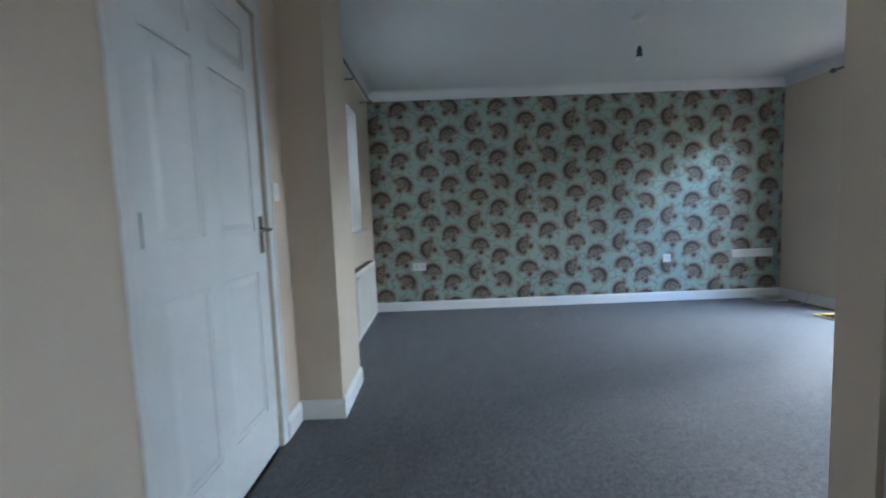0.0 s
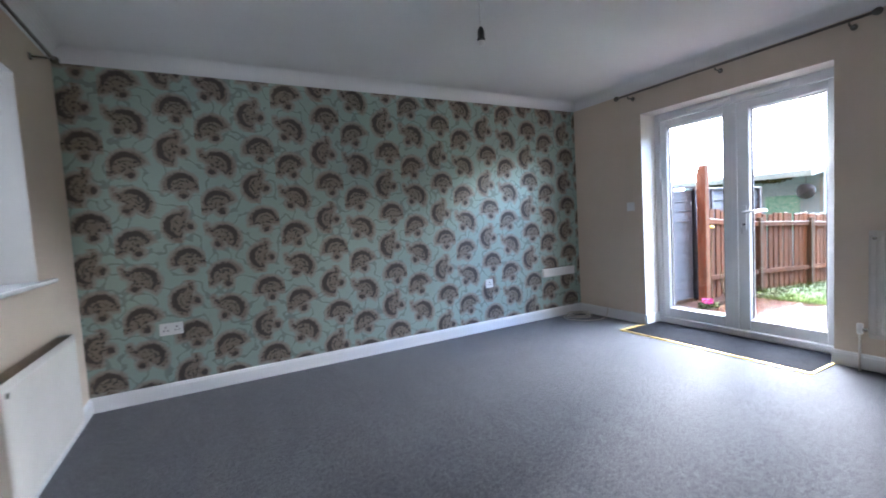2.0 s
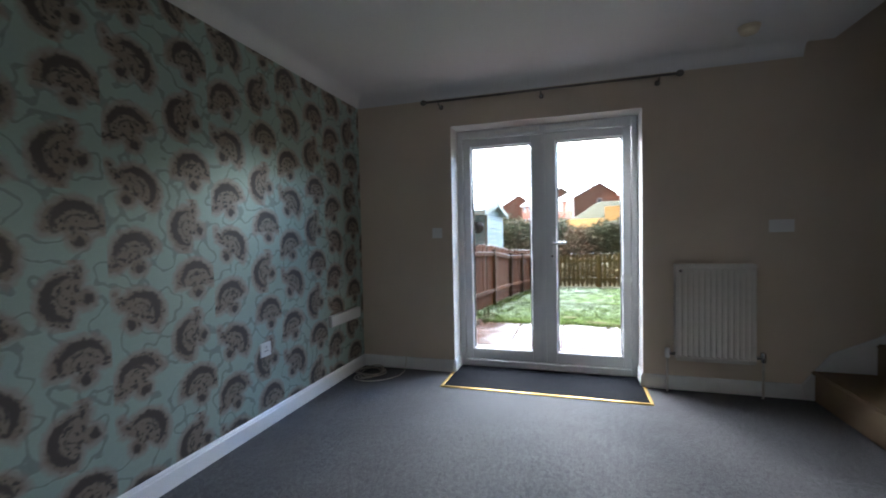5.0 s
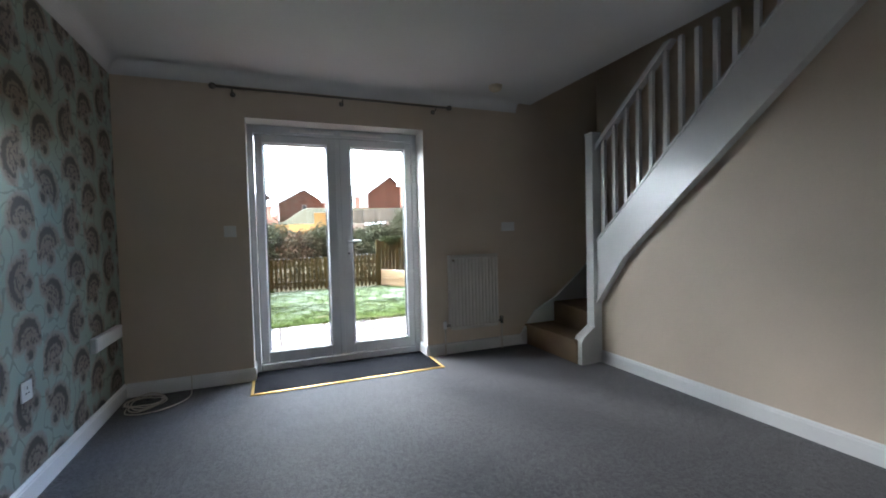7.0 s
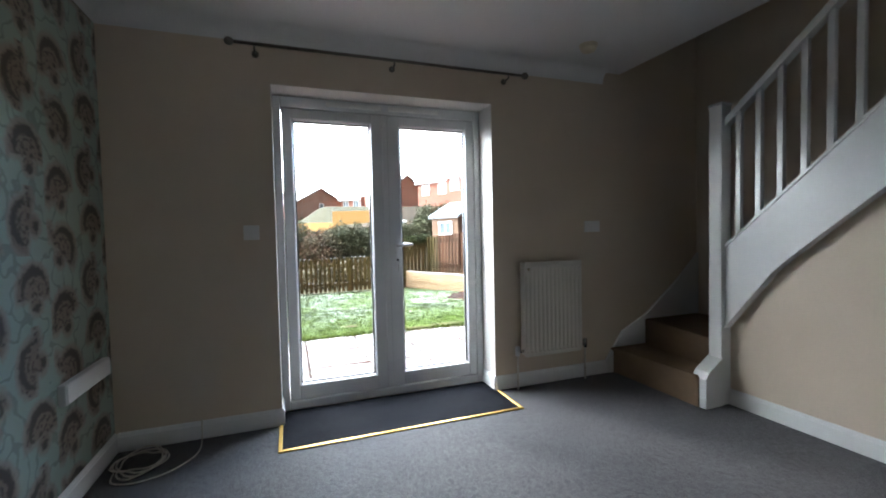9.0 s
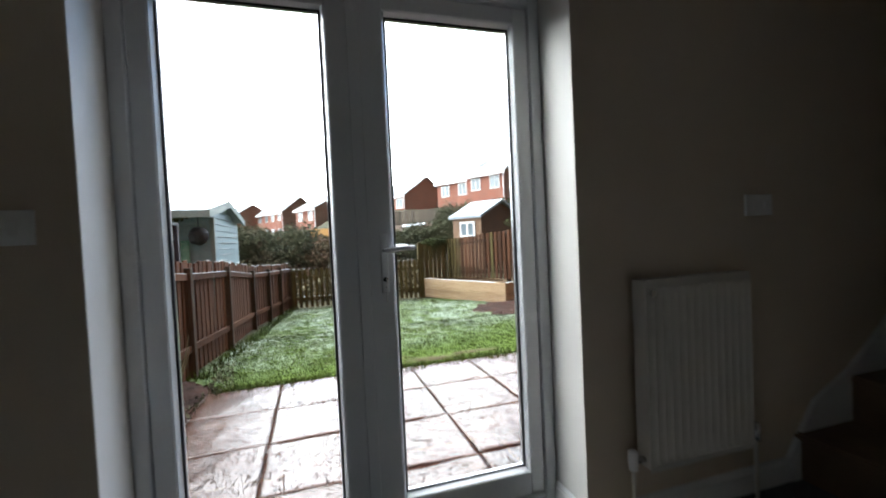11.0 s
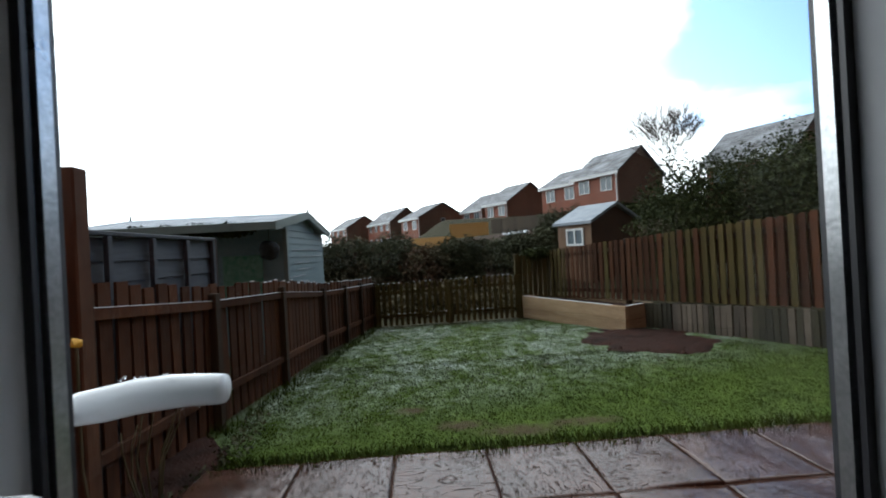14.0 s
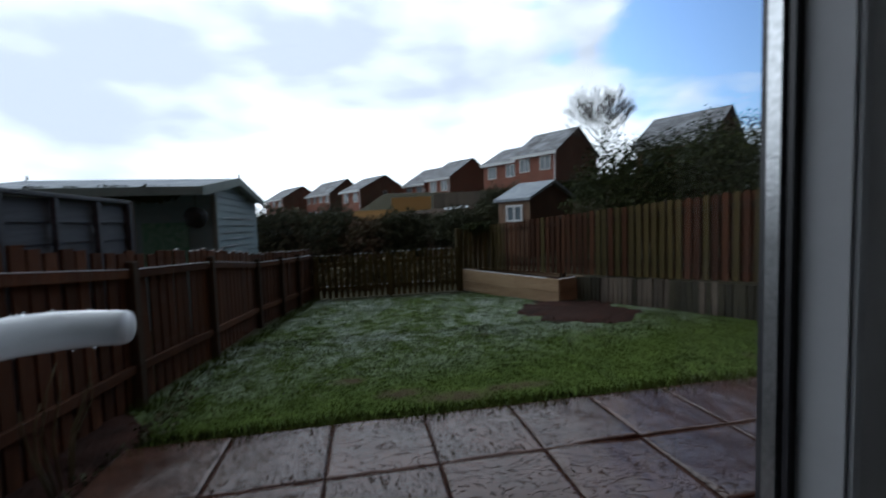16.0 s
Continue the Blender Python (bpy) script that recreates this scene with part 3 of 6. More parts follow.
M_WATER = water_mat()
lever_set(X0, -1, M_UPVC, 3.728, "inside_handle", 0.72)
lever_set(X1, 1, M_UPVC, 3.723, "outside_handle", 1.0)
beads, rgw = bmesh.new(), random.Random(6)
for k in range(22):
    yy = 3.729 + 0.085 * (k + rgw.random()) / 22
    a = radians(rgw.uniform(40, 140) if k % 3 else rgw.uniform(250, 290))
    rad = 0.0118 + 0.0018 * smooth_step((yy - 3.727) / 0.06)
    bmesh.ops.create_icosphere(beads, subdivisions=1, radius=rgw.uniform(0.0006, 0.0014), matrix=Matrix.Translation((X1 + 0.0465 + rad * math.cos(a), yy, 1.0950 + rad * math.sin(a))))
fpart("water_drops", beads, M_WATER, fd, "clear beads of water on the handle", True)
key = tube([(X0 - 0.016, 3.835, 0.985), (X0 - 0.030, 3.835, 0.985)], 0.0025, 8)
add_box(key, X0 - 0.050, X0 - 0.029, 3.8338, 3.8362, 0.975, 0.995, 0.001)
add_tube(key, [(X0 - 0.044 + 0.012 * math.sin(k * 0.524), 3.835 + 0.004 * math.cos(k * 0.524), 0.967 - 0.012 * math.cos(k * 0.524)) for k in range(13)], 0.0009, 6)
add_box(key, X0 - 0.050, X0 - 0.038, 3.838, 3.840, 0.905, 0.957, 0.0008)
fpart("key", key, M_CHROME, fd, "steel keys hanging in the lock")
structure("trim_outer_sill", box(4.305, 4.36, DY0 - 0.05, DY1 + 0.05, -0.05, -0.002, 0.005), M_UPVC, "white plastic door sill outside", "sill")

# ---- mat well with brass edging ----
mat = thing("door_mat", (3.8, 3.9, 0), "black recessed door mat edged with a brass strip", "door mat")
fpart("matting", box(3.575, 4.12, 3.17, 4.647, -0.005, 0.005), M_MAT, mat)
bb = bmesh.new()
add_box(bb, 3.553, 3.575, 3.15, 4.667, 0.0, 0.008, 0.002)
add_box(bb, 3.575, 3.905, 3.15, 3.17, 0.0, 0.008, 0.002)
add_box(bb, 3.575, 3.905, 4.647, 4.667, 0.0, 0.008, 0.002)
fpart("brass_edging", bb, M_BRASS, mat, "polished brass edging strip")

# ---- radiators ----
def radiator(name, m, width, z0, z1, label, top_mat, valves=True):
    """Pressed steel panel radiator; local x runs along the wall, y out from it."""
    r = thing(name, m, label, "radiator")
    bm = bmesh.new()
    n = max(8, int(width / 0.034))
    pts = [(0.0, 0.0)]
    prof = []
    for k in range(n):
        a = width * k / n
        w = width / n
        prof += [(a + 0.05 * w, 0.0), (a + 0.3 * w, -0.005), (a + 0.7 * w, -0.005), (a + 0.95 * w, 0.0)]
    rows = []
    for z, dpt in ((z0, -0.012), (z0 + 0.03, 0.0), (z0 + 0.045, 1), (z1 - 0.045, 1), (z1 - 0.03, 0.0), (z1, -0.004)):
        rows.append([bm.verts.new((a, 0.095 + (d if dpt == 1 else dpt), z)) for a, d in prof])
    for r0, r1 in zip(rows, rows[1:]):
        for i in range(len(prof) - 1):
            bm.faces.new((r0[i], r0[i + 1], r1[i + 1], r1[i]))
    part("front_panel", bm, M_RAD, r)
    part("back_panel", box(0.01, width - 0.01, 0.03, 0.04, z0 + 0.01, z1 - 0.015), M_RAD, r)
    for a in (0.0, width - 0.012):
        part("side_panel", box(a, a + 0.012, 0.022, 0.0905, z0 + 0.015, z1 - 0.002, 0.003), M_RAD, r)
    tp = bmesh.new()
    add_box(tp, 0.012, width - 0.012, 0.022, 0.028, z1 - 0.012, z1 - 0.004)
    add_box(tp, 0.012, width - 0.012, 0.084, 0.09, z1 - 0.012, z1 - 0.004)
    k = 0.03
    while k < width - 0.03:
        add_box(tp, k, k + 0.009, 0.028, 0.084, z1 - 0.012, z1 - 0.006)
        k += 0.018
    part("top_grille", tp, top_mat, r)
    for a in (0.12 * width, 0.85 * width):
        part("wall_bracket", box(a, a + 0.03, 0.0, 0.03, z0 + 0.06, z0 + 0.12), M_RAD, r)
        part("wall_bracket", box(a, a + 0.03, 0.0, 0.03, z1 - 0.14, z1 - 0.08), M_RAD, r)
    if valves:
        for a, s in ((0.0, -1), (width, 1)):
            v = part("valve", tube([(a, 0.06, z0 + 0.045), (a + s * 0.05, 0.06, z0 + 0.045)], 0.011, 10), M_CHROME, r, "chrome radiator valve", True)
            c = lathe([(0.016, -0.02), (0.018, 0.0), (0.018, 0.045), (0.013, 0.05)], (a + s * 0.05, 0.06, z0 + 0.035), "z", 14)
            part("valve_cap", c, M_PLASTIC if s > 0 else M_CHROME, v, "", True)
            part("pipe", tube([(a + s * 0.05, 0.06, z0 + 0.03), (a + s * 0.05, 0.06, 0.0)], 0.0075, 10), M_RAD, r, "", True)
    part("bleed_cap", lathe([(0.012, -0.003), (0.012, 0.003)], (width - 0.03, 0.097, z1 - 0.05), "y", 12), M_CHROME, r)
    return r


radiator("radiator", pose(XE, 2.463, 0, 0, 0, 90), 0.5, 0.238, 0.942,
         "narrow white ribbed panel radiator on the garden wall", M_RAD)
radiator("radiator", pose(XW, 4.95, 0, 0, 0, -90), 0.95, 0.12, 0.655, "low white panel radiator under the window", M_RADTOP, False)

# ---- curtain rods ----
def rod(name, a, b_, wall_dir, label):
    a, b_ = Vector(a), Vector(b_)
    r = thing(name, a, label, "curtain rod")
    d = (b_ - a)
    inv = Matrix.Translation(-a)
    part("rod", tube([(0, 0, 0), d * 0.5, d], 0.0095, 12), M_STEEL, r, "", True)
    for p, s in ((Vector((0, 0, 0)), -1), (d, 1)):
        n = d.normalized() * s
        f = tube([p - n * 0.005, p + n * 0.006, p + n * 0.02, p + n * 0.035, p + n * 0.045], 0.01, 14, [0.012, 0.02, 0.024, 0.02, 0.008])
        part("finial", f, M_STEEL, r, "", True)
    w = Vector(wall_dir)
    for k in (0.06, 0.5, 0.94):
        p = d * k
        br = part("bracket", tube([p + Vector((0, 0, -0.014)), p + Vector((0, 0, -0.03)), p + w + Vector((0, 0, -0.03))], 0.006, 10), M_STEEL, r, "", True)
        q = p + w + Vector((0, 0, -0.03))
        part("rose", tube([q - w.normalized() * 0.006, q], 0.02, 14), M_STEEL, br)
    return r


rod("curtain_rod", (3.846, 4.84, 2.295), (3.846, 2.95, 2.295), (0.079, 0, 0), "dark steel curtain rod over the french doors")
rod("curtain_rod", (-0.605, 3.55, 2.26), (-0.605, 5.22, 2.26), (-0.08, 0, 0), "dark steel curtain rod over the side window")

# ---- side window ----
win = thing("window_1", (XW - 0.2, 4.28, WZ0), "white plastic window in a deep white reveal", "window", "", "structure")
wb = bmesh.new()
xa, xb = XW - 0.27, XW - 0.20
for y0, y1 in ((WY0, WY0 + 0.06), (4.25, 4.31), (WY1 - 0.06, WY1)):
    add_box(wb, xa, xb, y0, y1, WZ0, WZ1, 0.004)
add_box(wb, xa + 0.001, xb - 0.001, WY0 + 0.06, WY1 - 0.06, WZ0, WZ0 + 0.06, 0.003)
add_box(wb, xa + 0.001, xb - 0.001, WY0 + 0.06, WY1 - 0.06, WZ1 - 0.06, WZ1, 0.003)
fpart("window_frame", wb, M_UPVC, win)
for y0, y1 in ((WY0 + 0.06, 4.25), (4.31, WY1 - 0.06)):
    sb = bmesh.new()
    add_box(sb, xa + 0.01, xb + 0.006, y0, y0 + 0.045, WZ0 + 0.06, WZ1 - 0.06, 0.004)
    add_box(sb, xa + 0.01, xb + 0.006, y1 - 0.045, y1, WZ0 + 0.06, WZ1 - 0.06, 0.004)
    add_box(sb, xa + 0.011, xb + 0.005, y0 + 0.045, y1 - 0.045, WZ0 + 0.06, WZ0 + 0.105, 0.003)
    add_box(sb, xa + 0.011, xb + 0.005, y0 + 0.045, y1 - 0.045, WZ1 - 0.105, WZ1 - 0.06, 0.003)
    sash = fpart("sash", sb, M_UPVC, win)
    pn = part("pane", box(xa + 0.03, xa + 0.034, y0 + 0.045, y1 - 0.045, WZ0 + 0.105, WZ1 - 0.105), M_GLASS, sash, "clear glass pane")
    pn.visible_shadow = False
fpart("window_sill", box(XW - 0.2, XW + 0.035, WY0 - 0.04, WY1 + 0.19, WZ0 - 0.002, WZ0 + 0.022, 0.006, 2), M_GLOSS, win, "white gloss window sill")
rv = bmesh.new()
add_box(rv, XW - 0.2, XW - 0.001, WY1 - 0.003, WY1 + 0.003, WZ0 + 0.022, WZ1)
add_box(rv, XW - 0.2, XW - 0.001, WY0 - 0.003, WY0 + 0.003, WZ0 + 0.022, WZ1)
add_box(rv, XW - 0.2, XW - 0.001, WY0, WY1, WZ1 - 0.003, WZ1 + 0.003)
structure("trim_window_reveal", rv, M_WHITEWALL, "white painted window reveal", "reveal")

# unseen window, added to brighten the hall and its panelled door
win2 = thing("hall_fill_window", (0, -1.06, HZ0), "unseen white plastic window added to light the hall", "window", "", "structure")
hb_ = bmesh.new()
for a, b_ in ((HX0, HX0 + 0.06), (HX1 - 0.06, HX1)):
    add_box(hb_, a, b_, -1.09, -1.02, HZ0, HZ1, 0.004)
for a, b_ in ((HZ0, HZ0 + 0.06), (HZ1 - 0.06, HZ1)):
    add_box(hb_, HX0 + 0.06, HX1 - 0.06, -1.089, -1.021, a, b_, 0.003)
fpart("window_frame", hb_, M_UPVC, win2)
pn = fpart("pane", box(HX0 + 0.06, HX1 - 0.06, -1.058, -1.054, HZ0 + 0.06, HZ1 - 0.06), M_GLASS, win2, "clear glass pane")
pn.visible_shadow = False

# ---- panelled cupboard door ----
cd = thing("door_2", (XH, HD0, 0), "closed white gloss six-panel internal door", "door", "", "structure")
db = bmesh.new()
xd = XH - 0.012
add_box(db, xd - 0.035, xd - 0.006, HD0 + 0.003, HD1 - 0.003, 0.006, HDZ - 0.003)
W = HD1 - HD0
for a, b_ in ((0.003, 0.105), (0.35, 0.45), (W - 0.105, W - 0.003)):
    add_box(db, xd - 0.007, xd, HD0 + a, HD0 + b_, 0.006, HDZ - 0.003, 0.0015)
for z0, z1 in ((0.006, 0.23), (0.86, 1.04), (1.64, 1.72), (1.89, HDZ - 0.003)):
    for a, b_ in ((0.104, 0.351), (0.449, W - 0.104)):
        add_box(db, xd - 0.007, xd - 0.0003, HD0 + a, HD0 + b_, z0, z1, 0.0015)
leafd = fpart("door_leaf", db, M_GLOSS, cd)
for z0, z1 in ((0.23, 0.86), (1.04, 1.64), (1.72, 1.89)):
    for a, b_ in ((0.105, 0.35), (0.45, W - 0.105)):
        pb = bmesh.new()
        y0, y1 = HD0 + a, HD0 + b_
        ins = 0.035
        lo = [pb.verts.new((xd - 0.006, y, z)) for y, z in ((y0 + 0.012, z0 + 0.012), (y1 - 0.012, z0 + 0.012), (y1 - 0.012, z1 - 0.012), (y0 + 0.012, z1 - 0.012))]
        hi = [pb.verts.new((xd - 0.0005, y, z)) for y, z in ((y0 + ins, z0 + ins), (y1 - ins, z0 + ins), (y1 - ins, z1 - ins), (y0 + ins, z1 - ins))]
        pb.faces.new(hi)
        for i in range(4):
            pb.faces.new((lo[i], lo[(i + 1) % 4], hi[(i + 1) % 4], hi[i]))
        po = part("panel", pb, M_GLOSS, leafd)


def architrave(parent, x, y0, y1, z1, s=1):
    for nm, (a, b_, c, d_) in {"left": (y0 - 0.062, y0, 0, z1 + 0.062), "right": (y1, y1 + 0.062, 0, z1 + 0.062), "top": (y0, y1, z1, z1 + 0.062)}.items():
        bm = bmesh.new()
        add_box(bm, x, x + s * 0.012, a, b_, c, d_, 0.003)
        if nm != "top":
            mid = a + 0.014 if nm == "left" else b_ - 0.030
            add_box(bm, x + s * 0.012, x + s * 0.017, mid, mid + 0.016, c, d_ - 0.01, 0.002)
        fpart("architrave", bm, M_GLOSS, parent)


architrave(cd, XH, HD0, HD1, HDZ)
hp = fpart("door_handle", box(xd, xd + 0.007, HD1 - 0.075, HD1 - 0.037, 0.94, 1.105, 0.002), M_CHROME, cd, "chrome lever handle on a backplate")
lv = part("lever", tube([(xd + 0.004, HD1 - 0.056, 1.045), (xd + 0.04, HD1 - 0.056, 1.045), (xd + 0.05, HD1 - 0.066, 1.045), (xd + 0.05, HD1 - 0.11, 1.045), (xd + 0.047, HD1 - 0.165, 1.042)],
                        0.009, 12, [0.011, 0.009, 0.009, 0.0085, 0.006]), M_CHROME, hp, "", True)
for z in (0.25, 1.07, 1.78):
    fpart("hinge", box(xd - 0.003, xd + 0.004, HD0 - 0.004, HD0 + 0.034, z - 0.05, z + 0.05, 0.001), M_CHROME, cd, "chrome hinge plate")

# doorway trim beyond the end of the under-stairs wall
dj = thing("door_3", (UX, 1.73, 0), "white moulded door frame beside the under-stairs wall", "door frame", "", "structure")
jb = bmesh.new()
add_box(jb, UX + 0.012, UX + 0.029, 1.66, 1.73, 0, 2.1, 0.003)
add_box(jb, UX + 0.002, UX + 0.012, 1.69, 1.71, 0, 2.1, 0.003)
add_box(jb, UX + 0.006, UX + 0.012, 1.67, 1.68, 0, 2.1, 0.002)
fpart("architrave", jb, M_GLOSS, dj)
fpart("door_leaf", box(UX + 0.017, UX + 0.0285, 0.86, 1.658, 0.005, 2.03, 0.002), M_GLOSS, dj)

# ---- switches and sockets ----
def plate(name, m, w, h, label, category, kind_):
    """Wall plate: local x along the wall, y out of it, z up, centred."""
    r = thing(name, m, label, category)
    part("faceplate", box(-w / 2, w / 2, 0.0, 0.009, -h / 2, h / 2, 0.003, 2), M_PLASTIC, r)
    n = 2 if w > 0.12 else 1
    for k in range(n):
        c = (k - (n - 1) / 2) * w * 0.48
        if kind_ == "switch":
            part("rocker", box(c - 0.011, c + 0.011, 0.0085, 0.0125, -0.018, 0.018, 0.002), M_PLASTIC, r)
        else:
            pb = bmesh.new()
            add_box(pb, c - 0.004, c + 0.004, 0.0088, 0.0096, 0.008, 0.020)
            add_box(pb, c - 0.016, c - 0.006, 0.0088, 0.0096, -0.012, -0.006)
            add_box(pb, c + 0.006, c + 0.016, 0.0088, 0.0096, -0.012, -0.006)
            part("pin_slots", pb, M_GASKET, r, "dark pin slots")
            part("switch_rocker", box(c + 0.018, c + 0.027, 0.0085, 0.012, 0.012, 0.03, 0.001), M_PLASTIC, r)
    return r


plate("light_switch", pose(XE, 4.785, 1.20, 0, 0, 90), 0.088, 0.088, "white single light switch beside the french doors", "light switch", "switch")
plate("light_switch", pose(XE, 2.29, 1.20, 0, 0, 90), 0.148, 0.088, "white double light switch above the radiator", "light switch", "switch")
plate("wall_socket", pose(-0.18, YN, 0.50, 0, 0, 180), 0.148, 0.088, "white double socket on the patterned wall", "socket", "socket")
plate("wall_socket", pose(2.625, YN, 0.49, 0, 0, 180), 0.088, 0.088, "white single socket on the patterned wall", "socket", "socket")
plate("light_switch", pose(XH, 2.83, 1.22, 0, 0, -90), 0.07, 0.088, "white switch beside the cupboard door", "light switch", "switch")
ob_ = thing("socket_strip", pose(3.58, YN, 0.515, 0, 0, 180), "long white four-gang outlet box on the patterned wall", "socket")
part("box_body", box(-0.235, 0.235, 0, 0.032, -0.045, 0.045, 0.005, 2), M_PLASTIC, ob_)
part("faceplate", box(-0.228, 0.228, 0.0315, 0.036, -0.040, 0.040, 0.002), M_PLASTIC, ob_)

# ---- ceiling fittings ----
pl = thing("pendant_light", (1.545, 3.885, ZC), "bare bulb holder hanging on a white flex", "pendant light")
part("ceiling_rose", lathe([(0.052, 0.0), (0.05, -0.012), (0.035, -0.024), (0.012, -0.03)], (0, 0, 0), "z", 24), M_PLASTIC, pl, "", True)
part("flex", tube([(0, 0, -0.028), (0.001, 0, -0.12), (0, 0, -0.205)], 0.0035, 8), M_PLASTIC, pl, "", True)
hl = part("lamp_holder", lathe([(0.008, -0.2), (0.014, -0.21), (0.019, -0.225), (0.019, -0.262), (0.023, -0.264), (0.023, -0.272), (0.017, -0.276)], (0, 0, 0), "z", 18), M_BULB, pl, "dark bulb holder", True)
part("skirt", lathe([(0.017, -0.274), (0.016, -0.30), (0.012, -0.302)], (0, 0, 0), "z", 18), M_PLASTIC, hl, "", True)
sd = thing("smoke_detector", (3.54, 2.615, ZC), "yellowed white smoke detector on the ceiling", "smoke detector")
part("base", lathe([(0.06, 0), (0.06, -0.012)], (0, 0, 0), "z", 28), M_CREAMP, sd)
part("cover", lathe([(0.055, -0.012), (0.054, -0.03), (0.045, -0.042), (0.02, -0.045)], (0, 0, 0), "z", 28), M_CREAMP, sd, "", True)
part("test_button", lathe([(0.012, -0.044), (0.011, -0.049)], (0.02, 0, 0), "z", 14), M_CREAMP, sd)

# ---- cable coil ----
co_ = thing("cable_coil", (3.70, 5.335, 0), "coil of off-white aerial cable lying in the corner", "cable")
pts, rr = [], random.Random(4)
for k in range(100):
    a = 2 * math.pi * k / 25
    rad = 0.125 + 0.02 * math.sin(k * 0.7) + 0.008 * rr.random()
    pts.append((rad * math.cos(a), 0.82 * rad * math.sin(a), 0.009 + 0.009 * (k // 25) + 0.003 * rr.random()))
part("coil", tube(pts, 0.0042, 7), M_CABLE, co_, "", True)
loose = [(-0.06, 0.10, 0.012), (-0.15, 0.08, 0.007), (-0.19, -0.02, 0.007), (-0.15, -0.14, 0.007), (-0.05, -0.23, 0.007), (0.06, -0.26, 0.007), (0.15, -0.255, 0.03), (0.192, -0.25, 0.13)]
sm = []
for k in range(60):
    f = k / 59 * (len(loose) - 1)
    i = min(int(f), len(loose) - 2)
    p0, p1, p2, p3 = (Vector(loose[max(0, min(len(loose) - 1, i + j))]) for j in (-1, 0, 1, 2))
    u = f - i
    sm.append(0.5 * ((2 * p1) + (p2 - p0) * u + (2 * p0 - 5 * p1 + 4 * p2 - p3) * u * u + (3 * p1 - p0 - 3 * p2 + p3) * u ** 3))
part("loose_end", tube(sm, 0.0038, 7), M_CABLE, co_, "", True)

# ---- staircase ----
st = thing("staircase", (3.135, 1.9, 0), "white painted staircase with tan carpeted winder steps", "staircase")
NX, NY = 3.135, 1.905
RISE = 0.205
# winder treads turn round the newel, then straight treads climb away
corner = (XE - 0.002, 1.152)
wind = [[(NX, 2.10), (XE - 0.002, 2.10), (XE - 0.002, 1.75), (NX, 1.88)],
        [(NX, 1.90), (XE - 0.002, 1.76), corner, (3.62, 1.152)],
        [(NX, 1.89), (3.64, 1.152), (3.10, 1.152)]]
for k, poly in enumerate(wind):
    top = RISE * (k + 1)
    fpart("step", prism(poly, "z", 0.0, top - 0.022), M_STAIRC, st)
    cxp, cyp = sum(p[0] for p in poly) / len(poly), sum(p[1] for p in poly) / len(poly)
    tb = bmesh.new()
    add_prism(tb, [(p[0], min(p[1] + (0.018 if k == 0 and p[1] > 2.0 else 0.006), 2.13)) for p in poly], "z", top - 0.03, top)
    bmesh.ops.bevel(tb, geom=list(tb.edges), offset=0.010, segments=2, affect="EDGES")
    fpart("tread", tb, M_STAIRC, st)
GO = 0.236
for k in range(9):
    x1 = 3.13 - GO * k
    top = RISE * (k + 4)
    fpart("step", box(x1 - GO - 0.02, x1, 1.152, YU - 0.13, top - 0.24, top, 0.012, 2), M_STAIRC, st)
# outer string on the wall: rising white board
fpart("wall_string", prism([(2.14, 0.0), (2.17, 0.104), (2.0, 0.33), (1.75, 0.45), (1.4, 0.72), (1.152, 0.95), (1.152, 0.0)], "x", XE - 0.022, XE - 0.002), M_GLOSS, st, "white string board along the wall")
# main string with its kicked foot
sx1 = 3.10
low = [(sx1, 0.515), (2.92, 0.755), (2.80, 0.915), (2.70, string_low(2.70)), (2.62, string_low(2.62))]
pts_s = low + [(0.95, string_low(0.95)), (0.95, 1.03 + (sx1 - 0.95) * 0.905), (sx1, 1.03)]
fpart("string", prism(pts_s, "y", YU + 0.012, YU + 0.052), M_GLOSS, st, "white gloss string board")
lipb = bmesh.new()
for (xa_, za_), (xb_, zb_) in zip(low + [(0.95, string_low(0.95))], (low + [(0.95, string_low(0.95))])[1:]):
    add_prism(lipb, [(xa_, za_ - 0.016), (xb_, zb_ - 0.016), (xb_, zb_ + 0.002), (xa_, za_ + 0.002)], "y", YU - 0.005, YU + 0.066)
fpart("bottom_moulding", lipb, M_GLOSS, st)
capb = prism([(sx1, 1.03), (sx1, 1.052), (0.95, 1.052 + (sx1 - 0.95) * 0.905), (0.95, 1.03 + (sx1 - 0.95) * 0.905)], "y", YU + 0.002, YU + 0.062)
fpart("string_capping", capb, M_GLOSS, st)
newel = bmesh.new()
add_box(newel, NX - 0.045, NX + 0.045, NY - 0.045, NY + 0.045, 0, 1.955, 0.004)
fpart("newel_post", newel, M_GLOSS, st, "square white newel post")
fpart("newel_cap", box(NX - 0.05, NX + 0.05, NY - 0.05, NY + 0.05, 1.955, 1.972, 0.005), M_GLOSS, st)
fpart("newel_plinth", prism([(1.94, 0), (2.09, 0), (2.09, 0.19), (2.065, 0.235), (1.94, 0.32)], "x", NX - 0.05, NX + 0.05), M_GLOSS, st)
rs = 0.81
def rail_z(x):
    return 1.86 + (3.10 - x) * rs
fpart("handrail", prism([(3.10, rail_z(3.10) - 0.05), (3.10, rail_z(3.10)), (2.405, ZC - 0.002), (2.34, ZC - 0.002)], "y", YU + 0.003, YU + 0.061), M_GLOSS, st)
xb = 3.015
